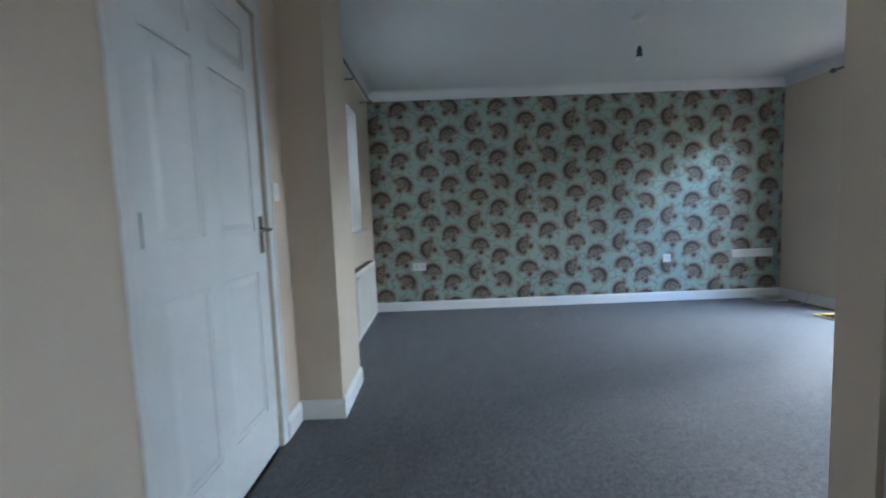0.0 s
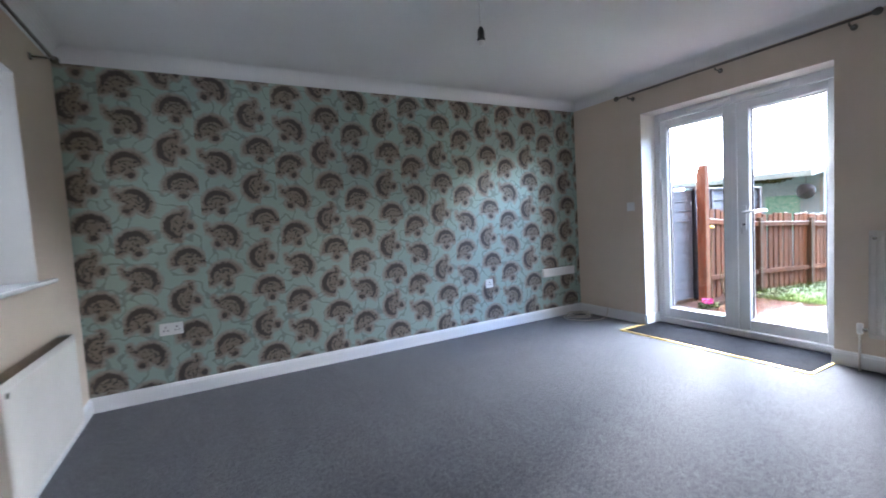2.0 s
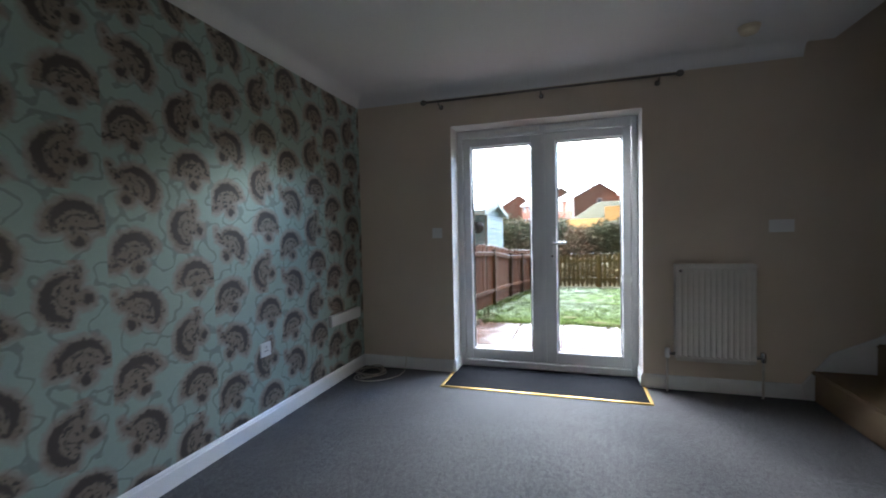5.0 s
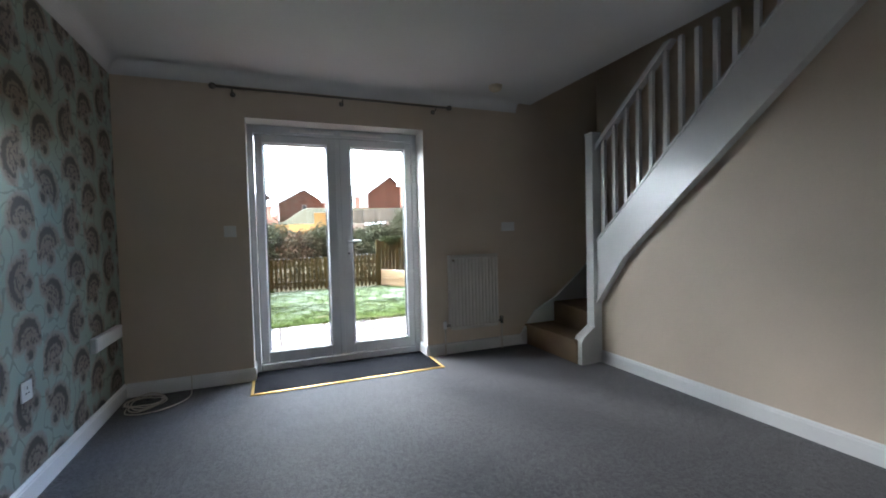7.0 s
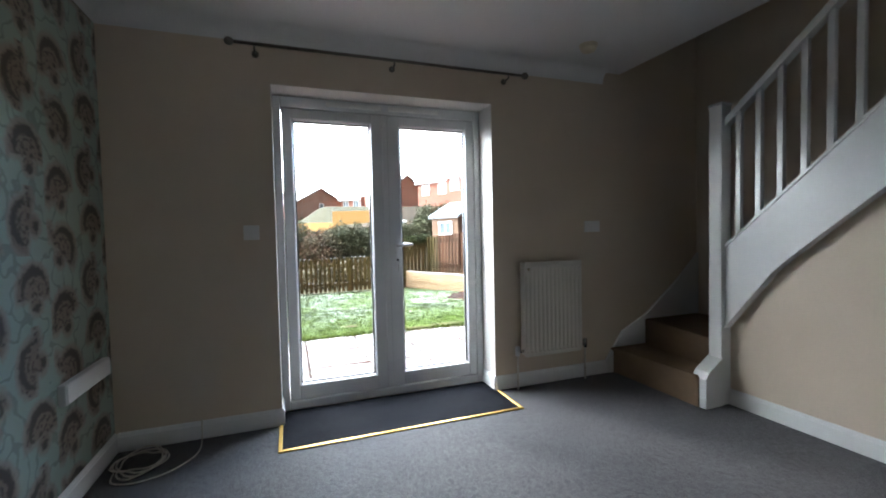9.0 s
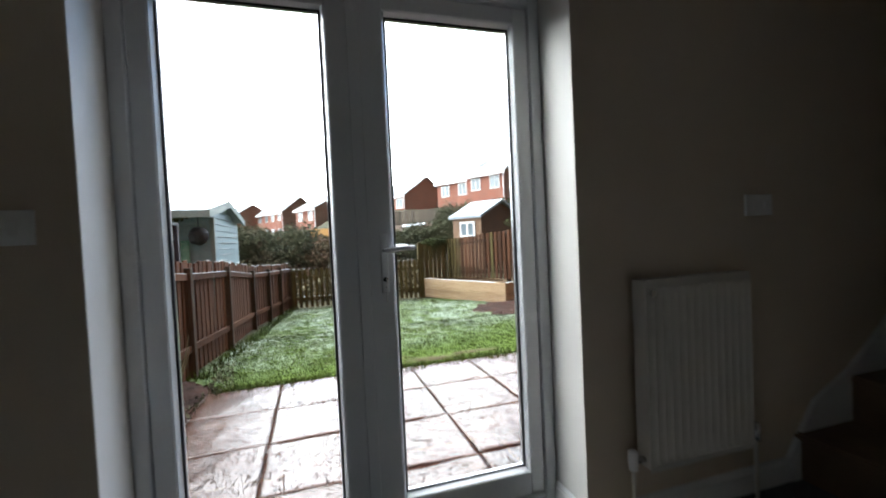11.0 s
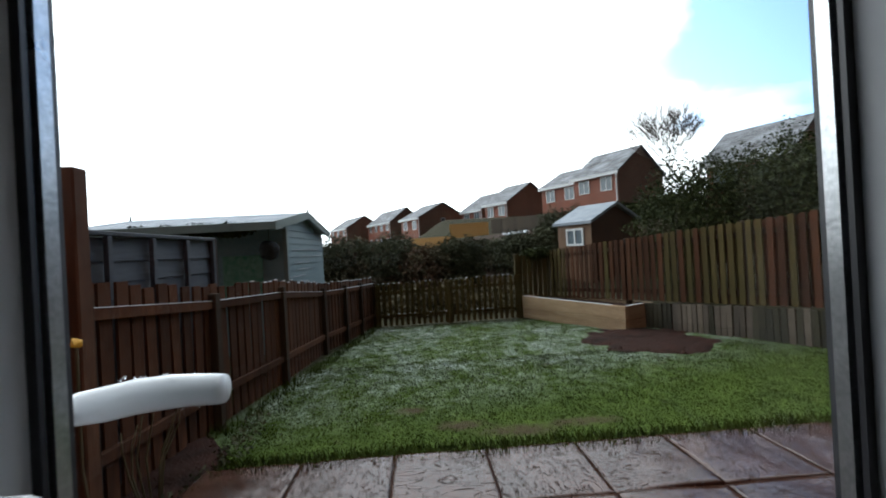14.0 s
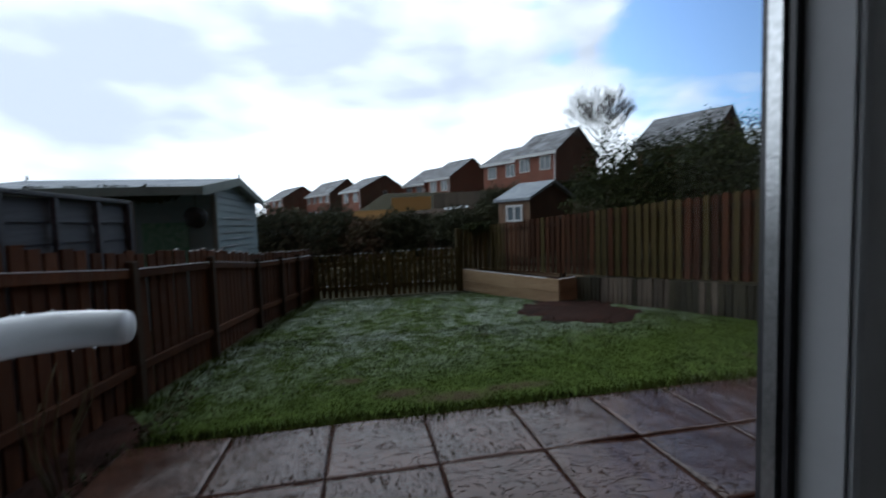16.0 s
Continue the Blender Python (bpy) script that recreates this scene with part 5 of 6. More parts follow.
def soil_sheet(name, cond, area, step, label):
    """A thin skin of soil that rises a little over the ground, with a ragged edge."""
    bm = bmesh.new()
    nx, ny_ = int((area[1] - area[0]) / step), int((area[3] - area[2]) / step)
    grid = {}
    for i in range(nx + 1):
        for j in range(ny_ + 1):
            x, y = area[0] + i * step, area[2] + j * step
            d = cond(x, y)
            z = float(ground_z(x, y)) + min(0.035, d * 0.12) + 0.008 * math.sin(x * 23 + y * 17) * min(1, max(0, d * 5)) - 0.004
            grid[i, j] = (bm.verts.new((x, y, z)), d)
    for i in range(nx):
        for j in range(ny_):
            q = [grid[a] for a in ((i, j), (i + 1, j), (i + 1, j + 1), (i, j + 1))]
            if max(d for _, d in q) > 0:
                bm.faces.new([v for v, _ in q])
    for v in [v for v in bm.verts if not v.link_faces]:
        bm.verts.remove(v)
    return tagged(part(name, bm, M_SOIL, None, "", True), label, "soil", "", "structure")


def d_patch(x, y):
    return 1 - math.sqrt(((x - 10.15) / 1.05) ** 2 + ((y - 0.28) / 0.9) ** 2) + 0.13 * math.sin(x * 7 + 2 * math.sin(y * 5)) * math.cos(y * 6) + 0.06 * math.sin(x * 17 + y * 13)


def d_border(x, y):
    edge = 5.0 + 0.05 * math.sin(x * 6) + 0.5 * max(0, x - 6.9)
    return min(y - edge, 5.6 - y, 8.0 - x) * 2


soil_sheet("soil_patch", d_patch, (8.7, 11.5, -0.9, 1.45), 0.06, "bare red clay soil beside the raised bed")
soil_sheet("soil_border", d_border, (4.35, 8.1, 4.7, 5.6), 0.06, "strip of dark red soil under the fence")
clods("soil_clods", 500, 3, lambda x, y: d_patch(x, y) > 0.05, (8.8, 11.4, -0.8, 1.4), "crumbs of red soil")
clods("soil_clods", 650, 4, lambda x, y: d_border(x, y) > 0.05, (4.4, 7.8, 4.7, 5.5), "dark crumbs of soil below the fence")

# ---- terrace ----
patio = thing("patio", (5.5, 3.0, -0.16), "terrace of wet riven brown concrete slabs", "patio", "", "structure")
fpart("joint_bed", box(4.28, 6.72, -3.0, 5.06, -0.30, -0.176), M_JOINT, patio)
slab_meshes = []
for v in range(5):
    rg = random.Random(40 + v)
    n = 22
    bm = bmesh.new()
    L = 0.610
    seeds = [(rg.uniform(-0.4, 0.4), rg.uniform(-0.4, 0.4), rg.uniform(0, 6.28), rg.uniform(5, 11)) for _ in range(4)]
    g = {}
    for i in range(n + 1):
        for j in range(n + 1):
            x, y = (i / n - 0.5) * L, (j / n - 0.5) * L
            h = 0.0
            for sx_, sy_, a, f in seeds:
                d = (x - sx_) * math.cos(a) + (y - sy_) * math.sin(a) + 0.03 * math.sin(9 * (x * math.sin(a) - y * math.cos(a)) + sx_ * 20)
                h += 0.0050 * (1 / (1 + math.exp(-9 * math.sin(d * f))) - 0.5)
            e = min(i, j, n - i, n - j)
            if e == 0:
                h *= 0.5
            g[i, j] = bm.verts.new((x, y, h))
    for i in range(n):
        for j in range(n):
            bm.faces.new((g[i, j], g[i + 1, j], g[i + 1, j + 1], g[i, j + 1]))
    rim = [g[i, 0] for i in range(n + 1)] + [g[n, j] for j in range(1, n + 1)] + [g[i, n] for i in range(n - 1, -1, -1)] + [g[0, j] for j in range(n - 1, 0, -1)]
    low_ = [bm.verts.new((p.co.x, p.co.y, -0.05)) for p in rim]
    for k in range(len(rim)):
        q = (k + 1) % len(rim)
        bm.faces.new((rim[k], low_[k], low_[q], rim[q]))
    me = to_mesh("slab", bm, M_SLAB, True)
    for p in me.polygons:
        p.use_smooth = abs(p.normal.z) > 0.5
    slab_meshes.append(me)
rg = random.Random(9)
for a in range(4):
    for c in range(13):
        cx_, cy_ = 6.475 - 0.616 * a, 4.735 - 0.6145 * c
        ob = new("slab", slab_meshes[rg.randrange(5)])
        ob.parent = patio
        ob.matrix_parent_inverse = patio.matrix_world.inverted()
        ob.matrix_basis = pose(cx_, cy_, -0.160 + rg.uniform(-0.002, 0.002), rg.uniform(-.15, .15), rg.uniform(-.15, .15), 90 * rg.randrange(4))


# ---- fences ----
def board_mesh(name, w, h, t_, material, top="flat"):
    bm = bmesh.new()
    if top == "point":
        pts_ = [(-w / 2, 0), (w / 2, 0), (w / 2, h - 0.04), (w / 4, h - 0.008), (0, h), (-w / 4, h - 0.008), (-w / 2, h - 0.04)]
    else:
        pts_ = [(-w / 2, 0), (w / 2, 0), (w / 2, h - 0.004), (w / 2 - 0.004, h), (-w / 2 + 0.004, h), (-w / 2, h - 0.004)]
    add_prism(bm, pts_, "y", -t_ / 2, t_ / 2)
    return to_mesh(name, bm, material)


def place(name, mesh, parent, m):
    ob = new(name, mesh)
    ob.parent = parent
    ob.matrix_parent_inverse = parent.matrix_world.inverted()
    ob.matrix_basis = m
    return ob


FROST_TIP = board_mesh("frost", 0.05, 0.012, 0.021, M_FROST)


def run_fence(th, posts, board, rail_mat, post_mat, pitch, rails, side, jit, seed, post_over=0.06, post_w=0.085, drop=0.05, cap=None, tips=None):
    """Boards on rails between posts (x, y, top, foot); side: which face of the rails carries the boards."""
    rg_ = random.Random(seed)
    for (xa_, ya_, ta, fa), (xb_, yb_, tb_, fb) in zip(posts, posts[1:]):
        d = Vector((xb_ - xa_, yb_ - ya_, 0))
        ln = d.length
        ang = math.degrees(math.atan2(d.y, d.x))
        nrm = Vector((-d.y, d.x, 0)).normalized() * side
        for fr in rails:
            pa = Vector((xa_, ya_, fa + (ta - fa) * fr))
            pb = Vector((xb_, yb_, fb + (tb_ - fb) * fr))
            bm = bmesh.new()
            dd = pb - pa
            add_box(bm, 0, dd.length, -0.019, 0.019, -0.036, 0.036, 0.004)
            ob = fpart("rail", bm, rail_mat, th)
            ob.matrix_basis = Matrix.Translation(pa) @ dd.to_track_quat("X", "Z").to_matrix().to_4x4()
            if cap and fr == rails[-1]:
                cb = bmesh.new()
                add_box(cb, 0, dd.length, -0.020, 0.020, 0.035, 0.040, 0.001)
                oc = part("frost", cb, cap, ob, "thin line of frost")
        n_ = max(1, int(ln / pitch))
        for k in range(n_):
            f = (k + 0.5) / n_
            p = Vector((xa_, ya_, 0)) + d * f + nrm * 0.032
            foot, top = fa + (fb - fa) * f, ta + (tb_ - ta) * f
            h = (top - drop - foot) * rg_.uniform(0.985, 1.015)
            m = Matrix.Translation((p.x, p.y, foot + 0.02)) @ pose(0, 0, 0, rg_.uniform(-jit, jit), rg_.uniform(-jit, jit), ang + rg_.uniform(-jit, jit))
            place("board", board, th, m @ Matrix.Diagonal((1, 1, h, 1)))
            if tips and p.x > tips and rg_.random() < 0.75:
                place("frost", FROST_TIP, th, m @ Matrix.Translation((0, 0, h)))
    for (x, y, t_, f) in posts:
        fpart("post", box(x - post_w / 2, x + post_w / 2, y - post_w / 2, y + post_w / 2, f - 0.05, t_ + post_over, 0.006), post_mat, th)
    return th


def gz1(x, y):
    return float(ground_z(x, y))


left_pts = [(6.33, 5.43, 0.98), (7.65, 5.36, 0.86), (8.98, 5.22, 0.80), (10.6, 5.12, 0.64), (11.5, 4.95, 0.60), (12.35, 4.80, 0.57), (13.3, 4.65, 0.54)]
lf = thing("picket_fence", (6.05, 5.3, -0.2), "low red-brown picket fence with a rail along the lawn", "fence")
bd = board_mesh("board", 0.095, 1.0, 0.02, M_FENCE)
run_fence(lf, [(x, y, t_ + 0.02, gz1(x, y)) for x, y, t_ in left_pts], bd, M_FENCE, M_FENCED, 0.122, (0.28, 0.955), 1, 0.5, 5, 0.05, 0.09, -0.10, M_FROST, tips=8.3)

bf = thing("picket_fence", (13.3, 3.0, -0.4), "weathered picket fence across the back of the lawn", "fence")
bp = board_mesh("board", 0.07, 1.0, 0.02, M_LICHEN, "point")
run_fence(bf, [(13.3, 4.60, 0.50, gz1(13.3, 4.6)), (13.32, 3.0, 0.53, gz1(13.3, 3.0)), (13.35, 1.42, 0.58, gz1(13.3, 1.4))], bp, M_LICHEN, M_LICHEN, 0.115, (0.25, 0.80), -1, 0.8, 6, -0.02, 0.08, 0.0)
cf = board_mesh("frost", 0.04, 0.012, 0.03, M_FROST)
rgf = random.Random(3)
for k in range(27):
    y = 4.54 - k * 0.115
    if rgf.random() < 0.75:
        place("frost", cf, bf, pose(13.27, y, 0.50 + 0.023 * k / 10 + 0.02))
    if rgf.random() < 0.5:
        place("frost", cf, bf, pose(13.262, y + 0.03, gz1(13.3, y) + 0.25 * (0.5 - gz1(13.3, y)) + 0.036))

rf = thing("board_fence", (13.4, 0.7, -0.4), "tall red-brown featheredge fence on the raised side", "fence")
fb_red = board_mesh("board", 0.098, 1.0, 0.018, M_FENCE)
fb_grn = board_mesh("board", 0.10, 1.0, 0.018, M_LICHEN)
stk = board_mesh("stake", 0.078, 1.0, 0.05, M_MOSSY)
stk_pale = board_mesh("stake", 0.078, 1.0, 0.05, M_STAKE)
rgr = random.Random(12)
ang_r = math.degrees(math.atan2(0.479, 1.0))


def top_r(x):
    return 1.07 + (13.3 - x) * 0.087


def mid_r(x):
    return 0.02 + (13.3 - x) * 0.045


s = 0
x = 13.42
while x > 6.6:
    rear = s % 2
    green = x > 12.9 or rgr.random() < (0.75 if 9.6 < x < 10.9 or 7.9 < x < 8.7 else 0.3 if x < 9.6 else 0.08)
    y = fence_r(x)
    h = top_r(x) - mid_r(x)
    off = -0.062 if rear else 0.0
    m = Matrix.Translation((x - off * 0.43, y + off * 0.9, mid_r(x))) @ pose(0, 0, 0, rgr.uniform(-.6, .6), rgr.uniform(-.5, .5), ang_r + rgr.uniform(-1, 1))
    place("board", fb_grn if green else fb_red, rf, m @ Matrix.Diagonal((rgr.uniform(0.70, 0.80), 1, h * (0.985 if rear else 1) * rgr.uniform(0.995, 1.005), 1)))
    s += 1
    x -= 0.0565
x = 11.3
while x > 6.6:
    y = fence_r(x) + 0.06
    g0 = gz1(x, y)
    hh = mid_r(x) - g0 + 0.02 - rgr.uniform(0.0, 0.03)
    pale = 9.7 < x < 10.55 and rgr.random() < 0.8 or rgr.random() < 0.1
    place("stake", stk_pale if pale else stk, rf, Matrix.Translation((x, y, g0 - 0.03)) @ pose(0, 0, 0, rgr.uniform(-1.5, 1.5), rgr.uniform(-1.5, 1.5), ang_r + rgr.uniform(-4, 4)) @ Matrix.Diagonal((rgr.uniform(0.8, 1.05), 1, hh, 1)))
    x -= 0.0765
for fr in (0.15, 0.85):
    pa, pb = [Vector((xx, fence_r(xx) - 0.045, mid_r(xx) + fr * (top_r(xx) - mid_r(xx)))) for xx in (13.4, 6.6)]
    bmr = bmesh.new()
    add_box(bmr, 0, (pb - pa).length, -0.02, 0.02, -0.04, 0.04, 0.004)
    o = fpart("rail", bmr, M_FENCED, rf)
    o.matrix_basis = Matrix.Translation(pa) @ (pb - pa).to_track_quat("X", "Z").to_matrix().to_4x4()
for xx in (13.4, 11.6, 9.8, 8.0, 6.6):
    yy = fence_r(xx) - 0.08
    fpart("post", box(xx - 0.045, xx + 0.045, yy - 0.045, yy + 0.045, gz1(xx, yy) - 0.05, top_r(xx) + 0.01, 0.006), M_FENCED, rf)
# return panel at the far corner
for k in range(6):
    y = 1.36 - k * 0.115
    place("board", fb_grn, rf, Matrix.Translation((13.44, y, -0.42)) @ pose(0, 0, 0, 0, 0, 90) @ Matrix.Diagonal((0.9, 1, 1.40 + 0.01 * math.sin(k * 5), 1)))
fpart("post", box(13.38, 13.47, 1.385, 1.475, -0.45, 1.02, 0.006), M_LICHEN, rf)

# neighbour's lap panels and the tall gatepost
np_ = thing("lap_fence", (6.1, 5.6, -0.2), "tall weathered grey-blue overlapped panel fence", "fence")
lap = board_mesh("slat", 1.0, 0.155, 0.014, M_GREYP)
for xa_, xb_, ytop in ((4.3, 6.28, 1.46), (6.28, 8.1, 1.43)):
    for k in range(11):
        z = -0.18 + k * 0.142
        place("slat", lap, np_, Matrix.Translation(((xa_ + xb_) / 2, 5.585 + 0.004 * (k % 2), z)) @ pose(0, 0, 0, -7, 0.15 * (k % 3 - 1), -0.6) @ Matrix.Diagonal((xb_ - xa_, 1, 1, 1)))
    k_ = 0
    xx = xa_
    while xx < xb_ + 0.01:
        fpart("batten", box(xx - 0.022, xx + 0.022, 5.535, 5.57, -0.18, ytop - 0.03, 0.004), M_GREYP, np_)
        xx += (xb_ - xa_) / 4
    fpart("capping", box(xa_, xb_, 5.53, 5.615, ytop - 0.03, ytop, 0.005), M_GREYP, np_)
for xa_, xb_ in ((4.3, 6.24), (6.3, 8.08)):
    fpart("gravel_board", box(xa_, xb_, 5.55, 5.60, -0.30, -0.165, 0.004), M_FENCED, np_, "dark board along the ground")
fpart("post", box(8.09, 8.17, 5.54, 5.62, -0.25, 1.43, 0.006), M_FENCED, np_)
gp = thing("gate_post", (6.3, 5.42, -0.2), "tall orange-brown square timber post", "post")
fpart("post", box(6.25, 6.35, 5.37, 5.47, -0.22, 1.74, 0.008), M_POST, gp)
fpart("cleat", box(6.26, 6.34, 5.468, 5.50, -0.22, 1.69, 0.005), M_POST, gp)

# ---- raised bed ----
rb = thing("raised_bed", (12.1, 0.7, -0.4), "raised bed of new pale timber sleepers with frosted edges", "raised bed")
A_, B_ = Vector((13.33, 1.36)), Vector((10.92, 0.18))
dv = (A_ - B_).normalized()
nv = Vector((dv.y, -dv.x))
angb = math.degrees(math.atan2(dv.y, dv.x))
LEN = (A_ - B_).length
mb = Matrix.Translation((B_.x, B_.y, 0)) @ pose(0, 0, 0, 0, 0, angb)
for k in range(2):
    z0 = -0.40 + k * 0.24
    o = fpart("sleeper", box(0, LEN, -0.06, 0.0, z0, z0 + 0.237, 0.008), M_SLEEPER, rb)
    o.matrix_basis = mb
    o = fpart("sleeper", box(0, 0.06, -0.70, -0.06, z0, z0 + 0.237, 0.008), M_SLEEPER, rb)
    o.matrix_basis = mb
    o = fpart("sleeper", box(LEN - 0.06, LEN, -0.70, -0.06, z0, z0 + 0.237, 0.008), M_SLEEPER, rb)
    o.matrix_basis = mb
    o = fpart("sleeper", box(0, LEN, -0.76, -0.70, z0, z0 + 0.237, 0.008), M_SLEEPER, rb)
    o.matrix_basis = mb
o = fpart("soil", box(0.06, LEN - 0.06, -0.70, -0.06, -0.35, 0.01, 0.02), M_SOIL, rb, "dark red soil fill")
o.matrix_basis = mb
for q in ((0.3, LEN - 0.02, -0.055, -0.005), (0.008, 0.05, -0.5, -0.06)):
    o = fpart("frost", box(*q, 0.077, 0.083, 0.002), M_FROST, rb, "thin frost on the timber edge")
    o.matrix_basis = mb

# ---- garden shed ----
sh = thing("garden_shed", (12.0, 6.6, -0.4), "pale blue-green timber shed with a frosted gabled roof", "shed")
RX, RZ, EZ = 11.9, 2.03, 1.70
SXA, SXB, SYA, SYB = 10.95, 13.55, 5.75, 8.6
brd = board_mesh("cladding_board", 1.0, 0.125, 0.014, M_SHED)
z = -0.40
while z < 1.95:
    half = (SXB - SXA) / 2 if z < EZ - 0.1 else max(0.05, (RZ - z - 0.1) / (RZ - EZ + 0.08) * 1.45)
    lo_, hi_ = max(SXA, RX + 0.35 - half if z < EZ - 0.1 else RX - half), min(SXB, RX + 0.35 + half if z < EZ - 0.1 else RX + half)
    if z < EZ - 0.1:
        lo_, hi_ = SXA, SXB
    place("cladding_board", brd, sh, Matrix.Translation(((lo_ + hi_) / 2, SYA, z)) @ pose(0, 0, 0, -8) @ Matrix.Diagonal((hi_ - lo_, 1, 1, 1)))
    z += 0.115
z = -0.40
while z < EZ - 0.12:
    place("cladding_board", brd, sh, Matrix.Translation((SXA, (SYA + SYB) / 2, z)) @ pose(0, 0, 0, 8, 0, 90) @ Matrix.Diagonal((SYB - SYA, 1, 1, 1)))
    z += 0.115
rgl = random.Random(17)
for k in range(9):
    z = 0.30 + 0.115 * k
    x0_ = SXA + 0.1 + rgl.uniform(0, 0.7)
    fpart("frost", box(x0_, min(SXB - 0.1, x0_ + rgl.uniform(0.5, 1.7)), SYA - 0.022, SYA - 0.008, z + 0.118, z + 0.124), M_FROST, sh, "thin line of frost along a board")
fpart("wall", box(SXA + 0.02, SXB, SYA + 0.02, SYB, -0.4, 1.62), M_SHEDT, sh)
fpart("corner_post", box(SXA - 0.035, SXA + 0.03, SYA - 0.03, SYA + 0.035, -0.4, 1.68, 0.005), M_SHEDT, sh)
for x0_, x1_, nm in ((10.1, RX, "roof"), (RX, 13.7, "roof")):
    z0_, z1_ = (1.735, RZ) if nm and x0_ < 11 else (RZ, 1.735)
    rbm = prism([(x0_, z0_), (x1_, z1_), (x1_, z1_ - 0.05), (x0_, z0_ - 0.05)], "y", 5.64, 8.8)
    fpart("roof", rbm, M_FELT, sh, "frosted felt roof")
    fpart("bargeboard", prism([(x0_, z0_ + 0.01), (x1_, z1_ + 0.01), (x1_, z1_ - 0.12), (x0_, z0_ - 0.12)], "y", 5.60, 5.637), M_SHEDT, sh)
fpart("finial", lathe([(0.012, 2.03), (0.02, 2.06), (0.012, 2.09), (0.003, 2.12)], (RX, 5.62, 0), "z", 10), M_SHEDT, sh)
fpart("finial", lathe([(0.012, 2.03), (0.02, 2.06), (0.012, 2.09), (0.003, 2.12)], (RX, 8.78, 0), "z", 10), M_SHEDT, sh)
fpart("fascia", box(10.06, 10.098, 5.6, 8.8, 1.62, 1.735, 0.003), M_SHEDT, sh)
fpart("curtain", box(SXA - 0.03, SXA - 0.022, 6.12, 6.75, 0.55, 1.28, 0.002), M_PATTERN, sh, "green leaf-patterned panel in the window")
hb = thing("hanging_basket", (10.62, 5.90, 1.34), "round black hanging basket under the shed eaves", "hanging basket")
bmb = bmesh.new()
bmesh.ops.create_icosphere(bmb, subdivisions=3, radius=0.155)
rgh = random.Random(2)
for v in bmb.verts:
    v.co *= 1 + rgh.uniform(-0.07, 0.05)
part("basket", bmb, M_BLACK, hb)
part("chain", tube([(0, 0, 0.14), (0, 0, 0.36)], 0.006, 6), M_BLACK, hb)


# ---- summerhouse and houses ----
U, V = Vector((-0.87, -0.5, 0)), Vector((0.5, -0.87, 0))


def gabled(th, corner, w, half, z0, ze, zr, wall_m, gable_m, roof_m, over=0.25, gutter=True):
    """Walls and a gabled roof. corner: front right corner; the front runs back along -U, the gable along V."""
    m = Matrix(((-U.x, V.x, 0, corner[0]), (-U.y, V.y, 0, corner[1]), (0, 0, 1, 0), (0, 0, 0, 1)))
    d = 2 * half
    bm = bmesh.new()
    add_prism(bm, [(0, z0), (d, z0), (d, ze), (half, zr - 0.08), (0, ze)], "x", 0.0, w)
    o = fpart("wall", bm, wall_m, th)
    o.matrix_basis = m
    t_ = 0.10 if over > 0.1 else 0.04
    sl = (zr - ze) / half
    for y0_, y1_, za_, zb_ in ((-over, half, ze - over * sl, zr), (half, d + over, zr, ze - over * sl)):
        rb_ = prism([(y0_, za_), (y1_, zb_), (y1_, zb_ + t_), (y0_, za_ + t_)], "x", -over * 0.7, w + over * 0.7)
        o = fpart("roof", rb_, roof_m, th)
        o.matrix_basis = m
    if not gutter:
        return m
    fa = prism([(-over - 0.02, ze - over * sl - 0.16), (-over, ze - over * sl - 0.16), (-over, ze - over * sl + t_), (-over - 0.02, ze - over * sl + t_)], "x", -over * 0.7, w + over * 0.7)
    o = fpart("gutter_board", fa, M_WINW, th)
    o.matrix_basis = m
    return m


def window_on(th, m, x0_, x1_, z0_, z1_, y=-0.0):
    bm = bmesh.new()
    t_ = 0.07
    add_box(bm, x0_, x1_, y - 0.05, y + 0.02, z0_, z0_ + t_)
    add_box(bm, x0_, x1_, y - 0.05, y + 0.02, z1_ - t_, z1_)
    for a in (x0_, (x0_ + x1_) / 2 - t_ / 2, x1_ - t_):
        add_box(bm, a, a + t_, y - 0.048, y + 0.02, z0_ + t_, z1_ - t_)
    o = fpart("window", bm, M_WINW, th)
    o.matrix_basis = m
    p = part("pane", box(x0_ + t_, x1_ - t_, y - 0.02, y - 0.01, z0_ + t_, z1_ - t_), M_DARKGL, o)
    return o


def window_gable(th, m, y0_, y1_, z0_, z1_):
    bm = bmesh.new()
    add_box(bm, -0.05, 0.02, y0_, y1_, z0_, z0_ + 0.07)
    add_box(bm, -0.05, 0.02, y0_, y1_, z1_ - 0.07, z1_)
    add_box(bm, -0.048, 0.02, y0_, y0_ + 0.07, z0_ + 0.07, z1_ - 0.07)
    add_box(bm, -0.048, 0.02, y1_ - 0.07, y1_, z0_ + 0.07, z1_ - 0.07)
    o = fpart("window", bm, M_WINW, th)
    o.matrix_basis = m
    part("pane", box(-0.02, -0.01, y0_ + 0.07, y1_ - 0.07, z0_ + 0.07, z1_ - 0.07), M_DARKGL, o)


EX, EY, EZ_ = 3.965, 3.549, 1.157


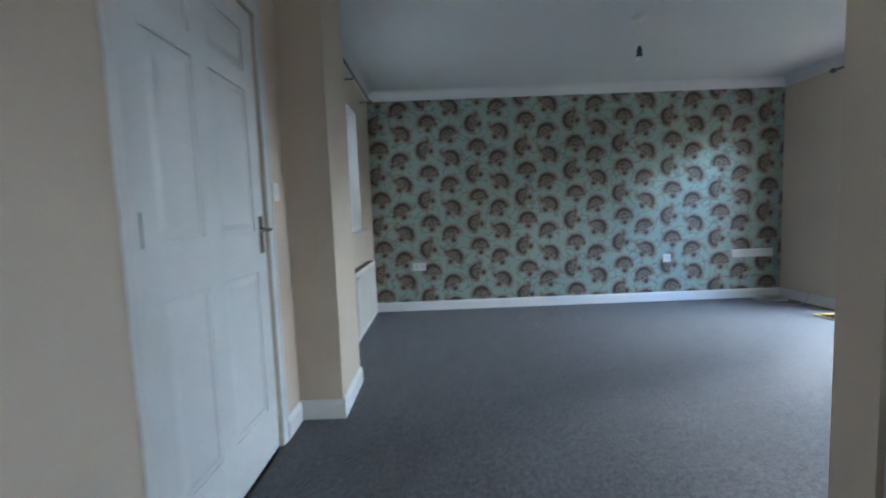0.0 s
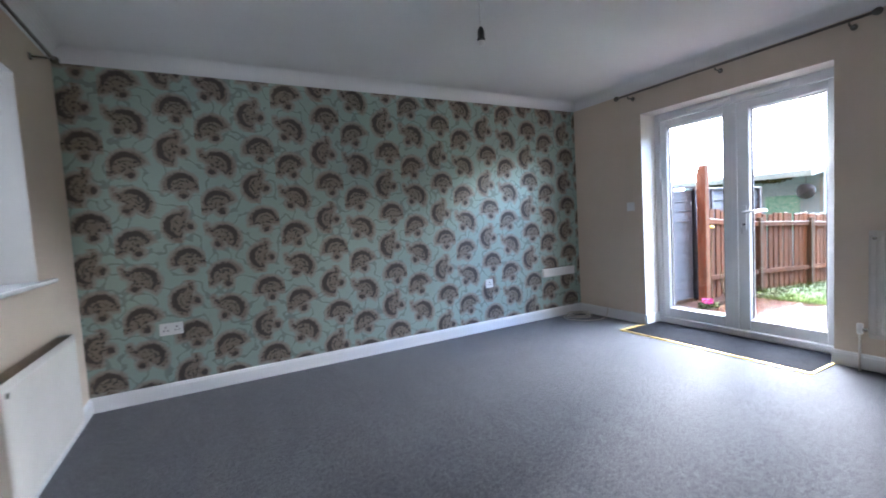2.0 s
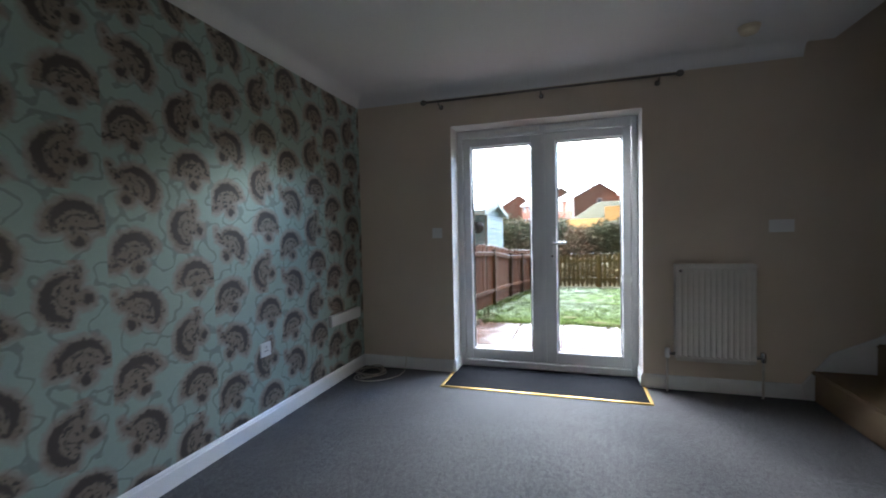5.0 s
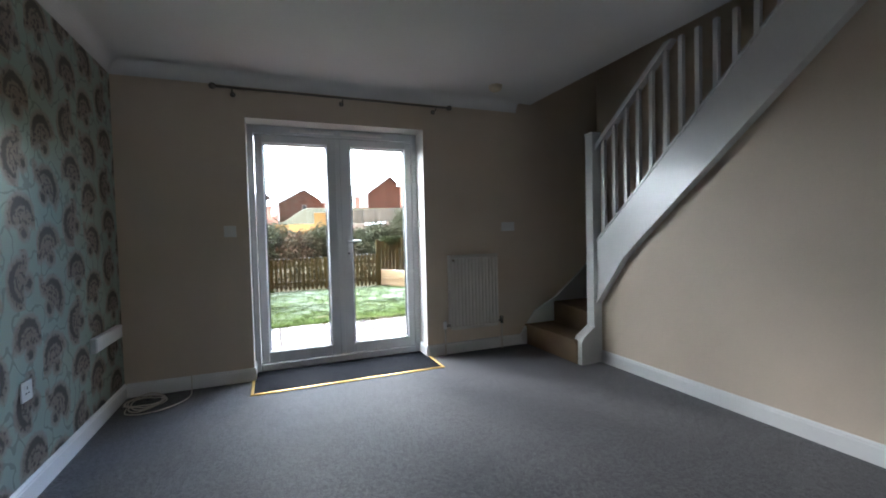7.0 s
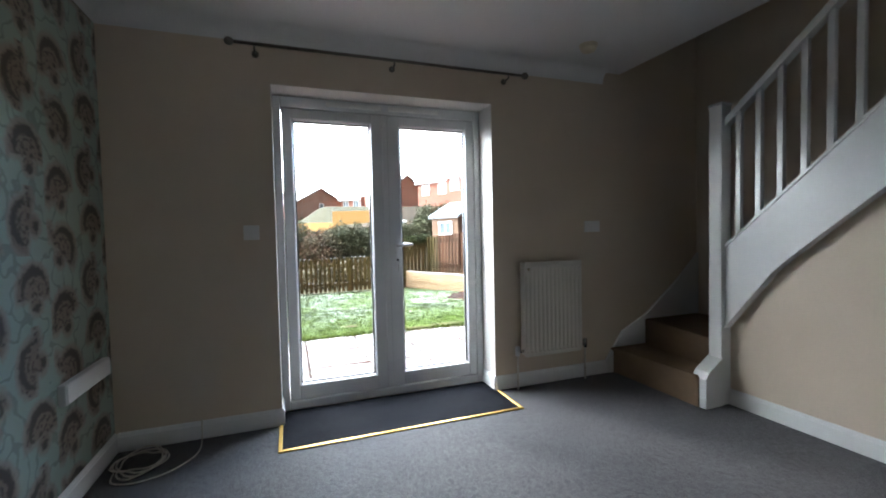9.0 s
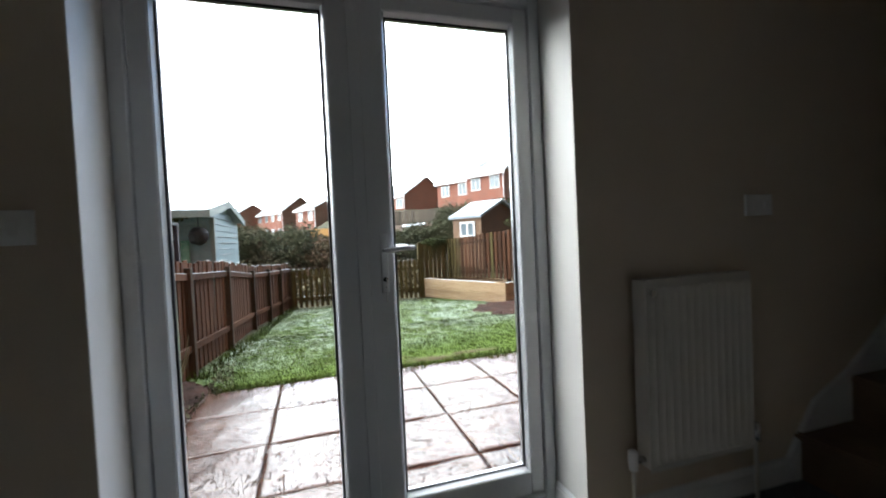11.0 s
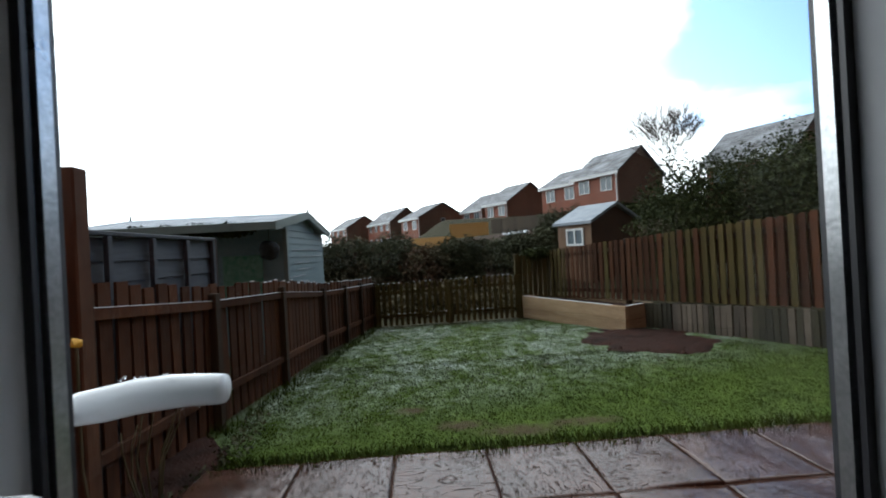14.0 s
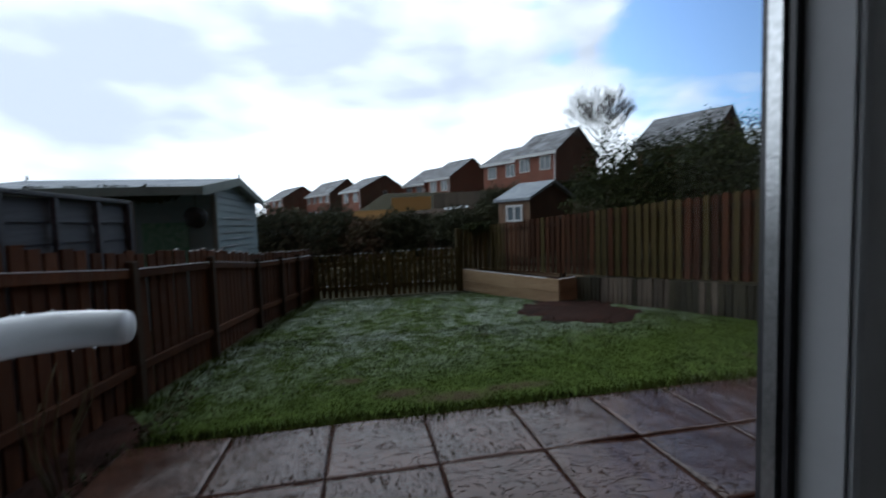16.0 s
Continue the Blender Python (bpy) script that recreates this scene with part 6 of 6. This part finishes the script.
def house(dx, s_c, h_c, s_a, h_a, w, half, label, windows=2, gable_win=False, group="houses on the hill"):
    c = (EX + dx, EY + s_c * dx)
    ze = EZ_ + h_c * dx
    zr = EZ_ + h_a * (dx + 0.5 * half)
    z0 = min(ze - 5.0, gz1(*c) + 0.0) - 0.4
    th = thing("house", (c[0], c[1], z0), label, "house", group)
    m = gabled(th, c, w, half, z0, ze, zr, M_BRICK, M_BRICK, M_ROOF, 0.3)
    n = windows
    for k in range(n):
        a = w * (k + 0.5) / n
        window_on(th, m, a - 0.55, a + 0.55, ze - 1.55, ze - 0.40)
        window_on(th, m, a - 0.55, a + 0.55, ze - 4.1, ze - 2.9)
    if gable_win:
        window_gable(th, m, half - 0.35, half + 0.35, ze - 1.2, ze - 0.1)
    o = fpart("drainpipe", box(0.08, 0.16, -0.09, -0.01, z0, ze - 0.1), M_WINW, th)
    o.matrix_basis = m
    return th


house(33, -0.4837, 0.1737, -0.5415, 0.2274, 4.35, 3.2, "red brick house with frost on its tiled roof")
house(37.5, -0.388, 0.150, -0.425, 0.186, 4.6, 3.2, "attached red brick house, stepped lower, with a frosted roof")
house(46, -0.2114, 0.1099, -0.2678, 0.1508, 3.9, 3.5, "red brick house with a brown gable and frosted roof")
house(51, -0.150, 0.095, -0.190, 0.131, 4.2, 3.4, "attached brick house with a frosted roof")
house(54, -0.0002, 0.0823, -0.0569, 0.1129, 5.0, 3.6, "dark red brick house with an arched gable window", 2, True)
house(76, 0.0679, 0.0748, 0.0282, 0.1055, 10.0, 3.4, "far pair of red brick houses with white fronts", 4)
house(85, 0.1696, 0.065, 0.126, 0.0905, 10.0, 3.9, "far brick house low on the skyline", 3)
house(18.6, -0.928, 0.212, -0.9838, 0.287, 3.7, 2.8, "house roof showing over the evergreen hedge", 2)

sm_c = (EX + 14, EY - 0.4119 * 14)
su = thing("summerhouse", (sm_c[0], sm_c[1], -0.2), "small brown timber summerhouse with a frosted roof", "summerhouse")
mm = gabled(su, sm_c, 1.45, 1.35, -0.3, 1.90, 2.50, M_SUMM, M_SUMM, M_FELT, 0.16, False)
o = fpart("front_cladding", box(0.0, 1.45, -0.02, -0.003, -0.3, 1.84), M_SUMMF, su)
o.matrix_basis = mm
window_on(su, mm, 0.3, 1.05, 1.1, 1.7, -0.02)


def fence_far(name, x0_, s0, x1_, s1, z0_, z1_, n, material, label):
    th = thing(name, (EX + x0_, EY + s0 * x0_, z0_), label, "fence")
    a, b_ = Vector((EX + x0_, EY + s0 * x0_, 0)), Vector((EX + x1_, EY + s1 * x1_, 0))
    d = b_ - a
    me = board_mesh("board", d.length / n * 0.95, z1_ - z0_, 0.03, material)
    for k in range(n):
        p = a + d * ((k + 0.5) / n)
        place("board", me, th, Matrix.Translation((p.x, p.y, z0_ + 0.03 * math.sin(k * 3.7))) @ pose(0, 0, 0, 0, 0, math.degrees(math.atan2(d.y, d.x))))
    return th


fence_far("panel_fence", 31, -0.070, 30, -0.163, -0.4, 3.05, 24, M_YELLOW, "new yellow timber fence panels on the slope")
fence_far("panel_fence", 33, 0.022, 31, -0.070, -0.4, 2.2, 26, M_YELLOW, "lower run of yellow timber fence on the slope")
fence_far("panel_fence", 34, -0.169, 30, -0.325, -0.3, 3.45, 40, M_STAKE, "dark weathered fence above the hedge")


# ---- hedges, shrubs and tree ----
def crown(name, blobs, n, size, material, seed, label, category):
    """Many small folded leaves scattered through overlapping lumps, thicker to the outside, with gaps."""
    rg_ = np.random.default_rng(seed)
    bl = np.array(blobs)
    vol = bl[:, 3] * bl[:, 4] * bl[:, 5]
    pick = rg_.choice(len(bl), n, p=vol ** 0.75 / (vol ** 0.75).sum())
    u = rg_.normal(size=(n, 3))
    u /= np.linalg.norm(u, axis=1)[:, None]
    r = rg_.uniform(0.3, 1.0, n) ** 0.45
    wob = 1 + 0.16 * np.sin(u[:, 0] * 7 + pick) * np.cos(u[:, 1] * 6 + 2 * pick) + 0.12 * np.sin(u[:, 2] * 13 + pick * 3)
    c = bl[pick, :3] + u * bl[pick, 3:6] * (r * wob)[:, None]
    a = rg_.normal(size=(n, 3))
    a /= np.linalg.norm(a, axis=1)[:, None]
    b2 = np.cross(a, rg_.normal(size=(n, 3)))
    b2 /= np.linalg.norm(b2, axis=1)[:, None]
    s_ = size * rg_.uniform(0.6, 1.4, n)
    v = np.empty((n, 4, 3))
    v[:, 0] = c - a * s_[:, None]
    v[:, 1] = c + b2 * (s_ * 0.45)[:, None]
    v[:, 2] = c + a * s_[:, None]
    v[:, 3] = c - b2 * (s_ * 0.45)[:, None]
    idx = np.arange(4 * n).reshape(n, 4)
    me = bpy.data.meshes.new(name)
    me.from_pydata(v.reshape(-1, 3).tolist(), [], np.concatenate([idx[:, :3], idx[:, [0, 2, 3]]]).tolist())
    me.materials.append(material)
    return me


def shrub(name, blobs, n, size, material, seed, label, category="shrub", limbs=True):
    b0 = blobs[0]
    g0 = gz1(b0[0], b0[1])
    th = thing(name, (b0[0], b0[1], g0), label, category)
    o = new("crown", crown(name, blobs, n, size, material, seed, label, category))
    o.parent = th
    o.matrix_parent_inverse = th.matrix_world.inverted()
    if limbs:
        rg_ = random.Random(seed)
        bm = bmesh.new()
        for b in blobs:
            gx_, gy_ = b[0] + rg_.uniform(-.2, .2), b[1] + rg_.uniform(-.2, .2)
            add_tube(bm, [(gx_, gy_, gz1(gx_, gy_) - 0.1), ((gx_ + b[0]) / 2 + 0.05, (gy_ + b[1]) / 2, (gz1(gx_, gy_) + b[2]) / 2), (b[0], b[1], b[2] + b[5] * 0.5)], 0.05, 6, True, [0.06, 0.045, 0.015])
        fpart("trunk", bm, M_BARK, th)
    return th


def blob_row(p0, p1, n, rx, rz, ztop, seed, jit=0.5):
    rg_ = random.Random(seed)
    out = []
    for k in range(n):
        f = k / max(1, n - 1)
        x_ = p0[0] + (p1[0] - p0[0]) * f + rg_.uniform(-jit, jit)
        y_ = p0[1] + (p1[1] - p0[1]) * f + rg_.uniform(-jit, jit)
        zt = ztop[0] + (ztop[1] - ztop[0]) * f + rg_.uniform(-0.3, 0.15)
        r_ = rx * rg_.uniform(0.75, 1.2)
        hz_ = rz * rg_.uniform(0.8, 1.15)
        out.append((x_, y_, zt - hz_, r_, r_, hz_))
    return out


shrub("evergreen_hedge", blob_row((13.9, -2.75), (10.6, -6.5), 9, 1.25, 1.5, (2.7, 3.3), 1, 0.3) + blob_row((14.6, -3.6), (12.0, -7.6), 6, 1.3, 1.6, (3.65, 3.75), 2, 0.3), 90000, 0.040, M_LEAF, 1,
      "tall dark evergreen hedge hanging over the fence", "hedge")
shrub("scrub_bank", blob_row((19.5, 8.2), (20.5, 2.6), 9, 1.3, 1.3, (1.15, 1.0), 3), 30000, 0.06, M_SCRUB, 3, "dull brown winter scrub beyond the back fence", "scrub")
shrub("scrub_bank", blob_row((21, 3.2), (22, -1.5), 8, 1.25, 1.3, (1.0, 0.95), 4), 24000, 0.06, M_SCRUB, 4, "grey-green winter scrub beyond the back fence", "scrub")
shrub("scrub_bank", blob_row((20, 6.0), (19.2, 4.2), 4, 0.9, 1.0, (1.5, 1.5), 5), 9000, 0.08, M_SCRUBR, 5, "russet bare twiggy scrub", "scrub")
shrub("scrub_bank", blob_row((24, -1.8), (27, -8.5), 8, 1.4, 1.6, (1.75, 3.0), 6), 26000, 0.10, M_LEAF, 6, "dark ivy-covered bank rising to the houses", "scrub")
shrub("scrub_bank", blob_row((32, -9), (36, -17), 7, 1.6, 1.6, (3.9, 4.6), 8), 14000, 0.13, M_LEAF, 8, "dark hedge in front of the upper houses", "scrub")
shrub("scrub_bank", blob_row((24, 12), (23, 5.5), 7, 1.4, 1.3, (1.9, 1.8), 7), 16000, 0.10, M_SCRUB, 7, "dull scrub behind the shed", "scrub")
shrub("scrub_bank", blob_row((15.2, 4.8), (15.4, 1.2), 9, 0.75, 0.7, (0.35, 0.35), 9, 0.3), 16000, 0.06, M_SCRUB, 9, "low brown growth behind the picket fence", "scrub")
shrub("scrub_bank", blob_row((29, 11.5), (30, -2.0), 13, 1.4, 1.4, (1.95, 1.3), 12), 22000, 0.12, M_SCRUB, 12, "dull brown scrub below the houses", "scrub")
shrub("bush", blob_row((19.6, 7.4), (20.2, 4.4), 6, 0.95, 1.15, (1.85, 1.95), 31, 0.35), 30000, 0.05, M_BUSH, 31, "rounded dull green bush beyond the back fence", "bush")
shrub("bush", blob_row((19.6, 3.9), (20.2, 2.7), 3, 0.75, 0.95, (1.5, 1.5), 32, 0.25), 12000, 0.05, M_SCRUB, 32, "twiggy brown bush beyond the back fence", "bush")
shrub("bush", blob_row((19.9, 2.4), (20.3, 1.5), 3, 0.7, 1.15, (1.7, 1.85), 33, 0.2), 14000, 0.05, M_BUSH, 33, "dark rounded bush below the new yellow fence", "bush")
shrub("bush", blob_row((20.6, -0.1), (21.4, -2.8), 6, 0.8, 1.1, (1.65, 2.9), 34, 0.3), 26000, 0.05, M_BUSH, 34, "dark leafy bush climbing the bank", "bush")
sheet = bmesh.new()
rgp = random.Random(14)
sg = {}
for i in range(13):
    for j in range(7):
        x_, y_ = 25.2 + j * 0.11, -1.95 + i * 0.105
        sg[i, j] = sheet.verts.new((x_ + rgp.uniform(-.03, .03), y_ + rgp.uniform(-.03, .03), gz1(x_, y_) + 0.10 + rgp.uniform(-.05, .09)))
for i in range(12):
    for j in range(6):
        sheet.faces.new((sg[i, j], sg[i + 1, j], sg[i + 1, j + 1], sg[i, j + 1]))
tagged(part("plastic_sheet", sheet, M_FROST), "crumpled white plastic sheet lying on the bank", "sheet")
shrub("bush", blob_row((22.2, 1.2), (23.6, -3.2), 8, 0.8, 0.9, (1.45, 2.2), 35, 0.35), 26000, 0.06, M_BUSH, 35, "dark low growth over the red bank", "bush")
shrub("ivy_clump", [(13.55, 1.0, 0.98, 0.28, 0.3, 0.14), (13.5, 0.75, 1.02, 0.2, 0.2, 0.12)], 1500, 0.035, M_LEAF, 10, "ivy growing over the fence corner", "ivy", False)
shrub("shed_creeper", [(10.3, 6.3 + 0.45 * k, 1.66, 0.2, 0.3, 0.11) for k in range(4)], 2600, 0.035, M_LEAF, 11, "dark creeper hanging along the shed eaves", "creeper", False)


def bare_tree(at, height, seed, label):
    th = thing("bare_tree", (at[0], at[1], gz1(*at)), label, "tree")
    rg_ = random.Random(seed)
    trunk, twigs = bmesh.new(), bmesh.new()

    def grow(p, d, ln, r, lvl):
        q = p + d * ln
        mid_ = p + d * ln * 0.5 + Vector((rg_.uniform(-1, 1), rg_.uniform(-1, 1), 0)) * ln * 0.06
        add_tube(trunk if lvl < 2 else twigs, [p, mid_, q], r, 6 if lvl < 2 else 4, False, [r, r * 0.85, r * 0.65])
        if lvl >= 6:
            return
        for k in range(4 if lvl < 3 else 3):
            a = rg_.uniform(0, 6.28)
            sp = rg_.uniform(0.30, 0.80)
            nd = (d + Vector((math.cos(a), math.sin(a), 0.35)) * sp).normalized()
            grow(p + d * ln * rg_.uniform(0.55, 1.0), nd, ln * rg_.uniform(0.68, 0.85), max(0.0055, r * 0.56), lvl + 1)

    grow(Vector((0, 0, -0.1)), Vector((0, 0, 1)), height * 0.22, 0.055, 0)
    part("trunk", trunk, M_BARK, th)
    part("branches", twigs, M_BARK, th)
    return th


bare_tree((EX + 22, EY - 0.643 * 22), 9.3, 3, "bare winter tree with fine upright twigs")

# rose stems with yellow buds and a magenta plant in the border
rose = thing("rose_bush", (6.45, 5.18, -0.2), "straggling leafless rose stems with a yellow flower", "rose")
rgs = random.Random(8)
for k in range(7):
    a = rgs.uniform(-0.5, 0.5)
    bx = rgs.uniform(-0.25, 0.3)
    h = rgs.uniform(0.45, 0.85)
    pts_ = [(bx * 0.3, 0, 0), (bx * 0.6, 0.02, h * 0.45), (bx + 0.08 * a, -0.03, h * 0.8), (bx + 0.2 * a, -0.05, h)]
    stm = part("stem", tube(pts_, 0.006, 6, [0.007, 0.006, 0.005, 0.003]), M_STEM, rose, "", True)
fl = bmesh.new()
bmesh.ops.create_icosphere(fl, subdivisions=2, radius=0.022, matrix=Matrix.Translation((-0.69, -0.17, 1.09)))
for v in fl.verts:
    v.co += Vector((rgs.uniform(-1, 1), rgs.uniform(-1, 1), rgs.uniform(-1, 1))) * 0.006
part("flower", fl, M_YEL, rose, "single yellow bloom")
part("stem", tube([(-0.40, 0, 0), (-0.55, -0.06, 0.5), (-0.69, -0.17, 1.07)], 0.006, 6), M_STEM, rose)
cyc = thing("flowering_plant", (5.78, 5.10, -0.19), "small plant with magenta flowers in the border", "flower")
me_p = crown("petals", [(0, 0, 0.1, 0.07, 0.07, 0.04)], 80, 0.016, M_PINK, 21, "", "")
me_l = crown("leaves", [(0, 0, 0.04, 0.12, 0.12, 0.05)], 240, 0.025, M_LEAF, 22, "", "")
for nm, me in (("petals", me_p), ("leaves", me_l)):
    o = new(nm, me)
    o.parent = cyc
wee = thing("border_weeds", (6.1, 5.05, -0.2), "small dull green leaves lying on the border soil", "weeds", "", "stuff")
o = new("leaves", crown("leaves", [(k * 0.3 - 0.5, 0.05 * math.sin(k), 0.02, 0.16, 0.12, 0.03) for k in range(8)], 500, 0.02, M_BUSH, 23, "", ""))
o.parent = wee

# house wall outside, below the door
structure("house_outer_wall", wall_with_hole(4.206, 4.30, -3.0, 6.0, -0.2, 5.2, DY0 - 0.02, DY1 + 0.02, -0.01, DZ + 0.03), M_BRICK, "red brick outer face of the house", "wall")
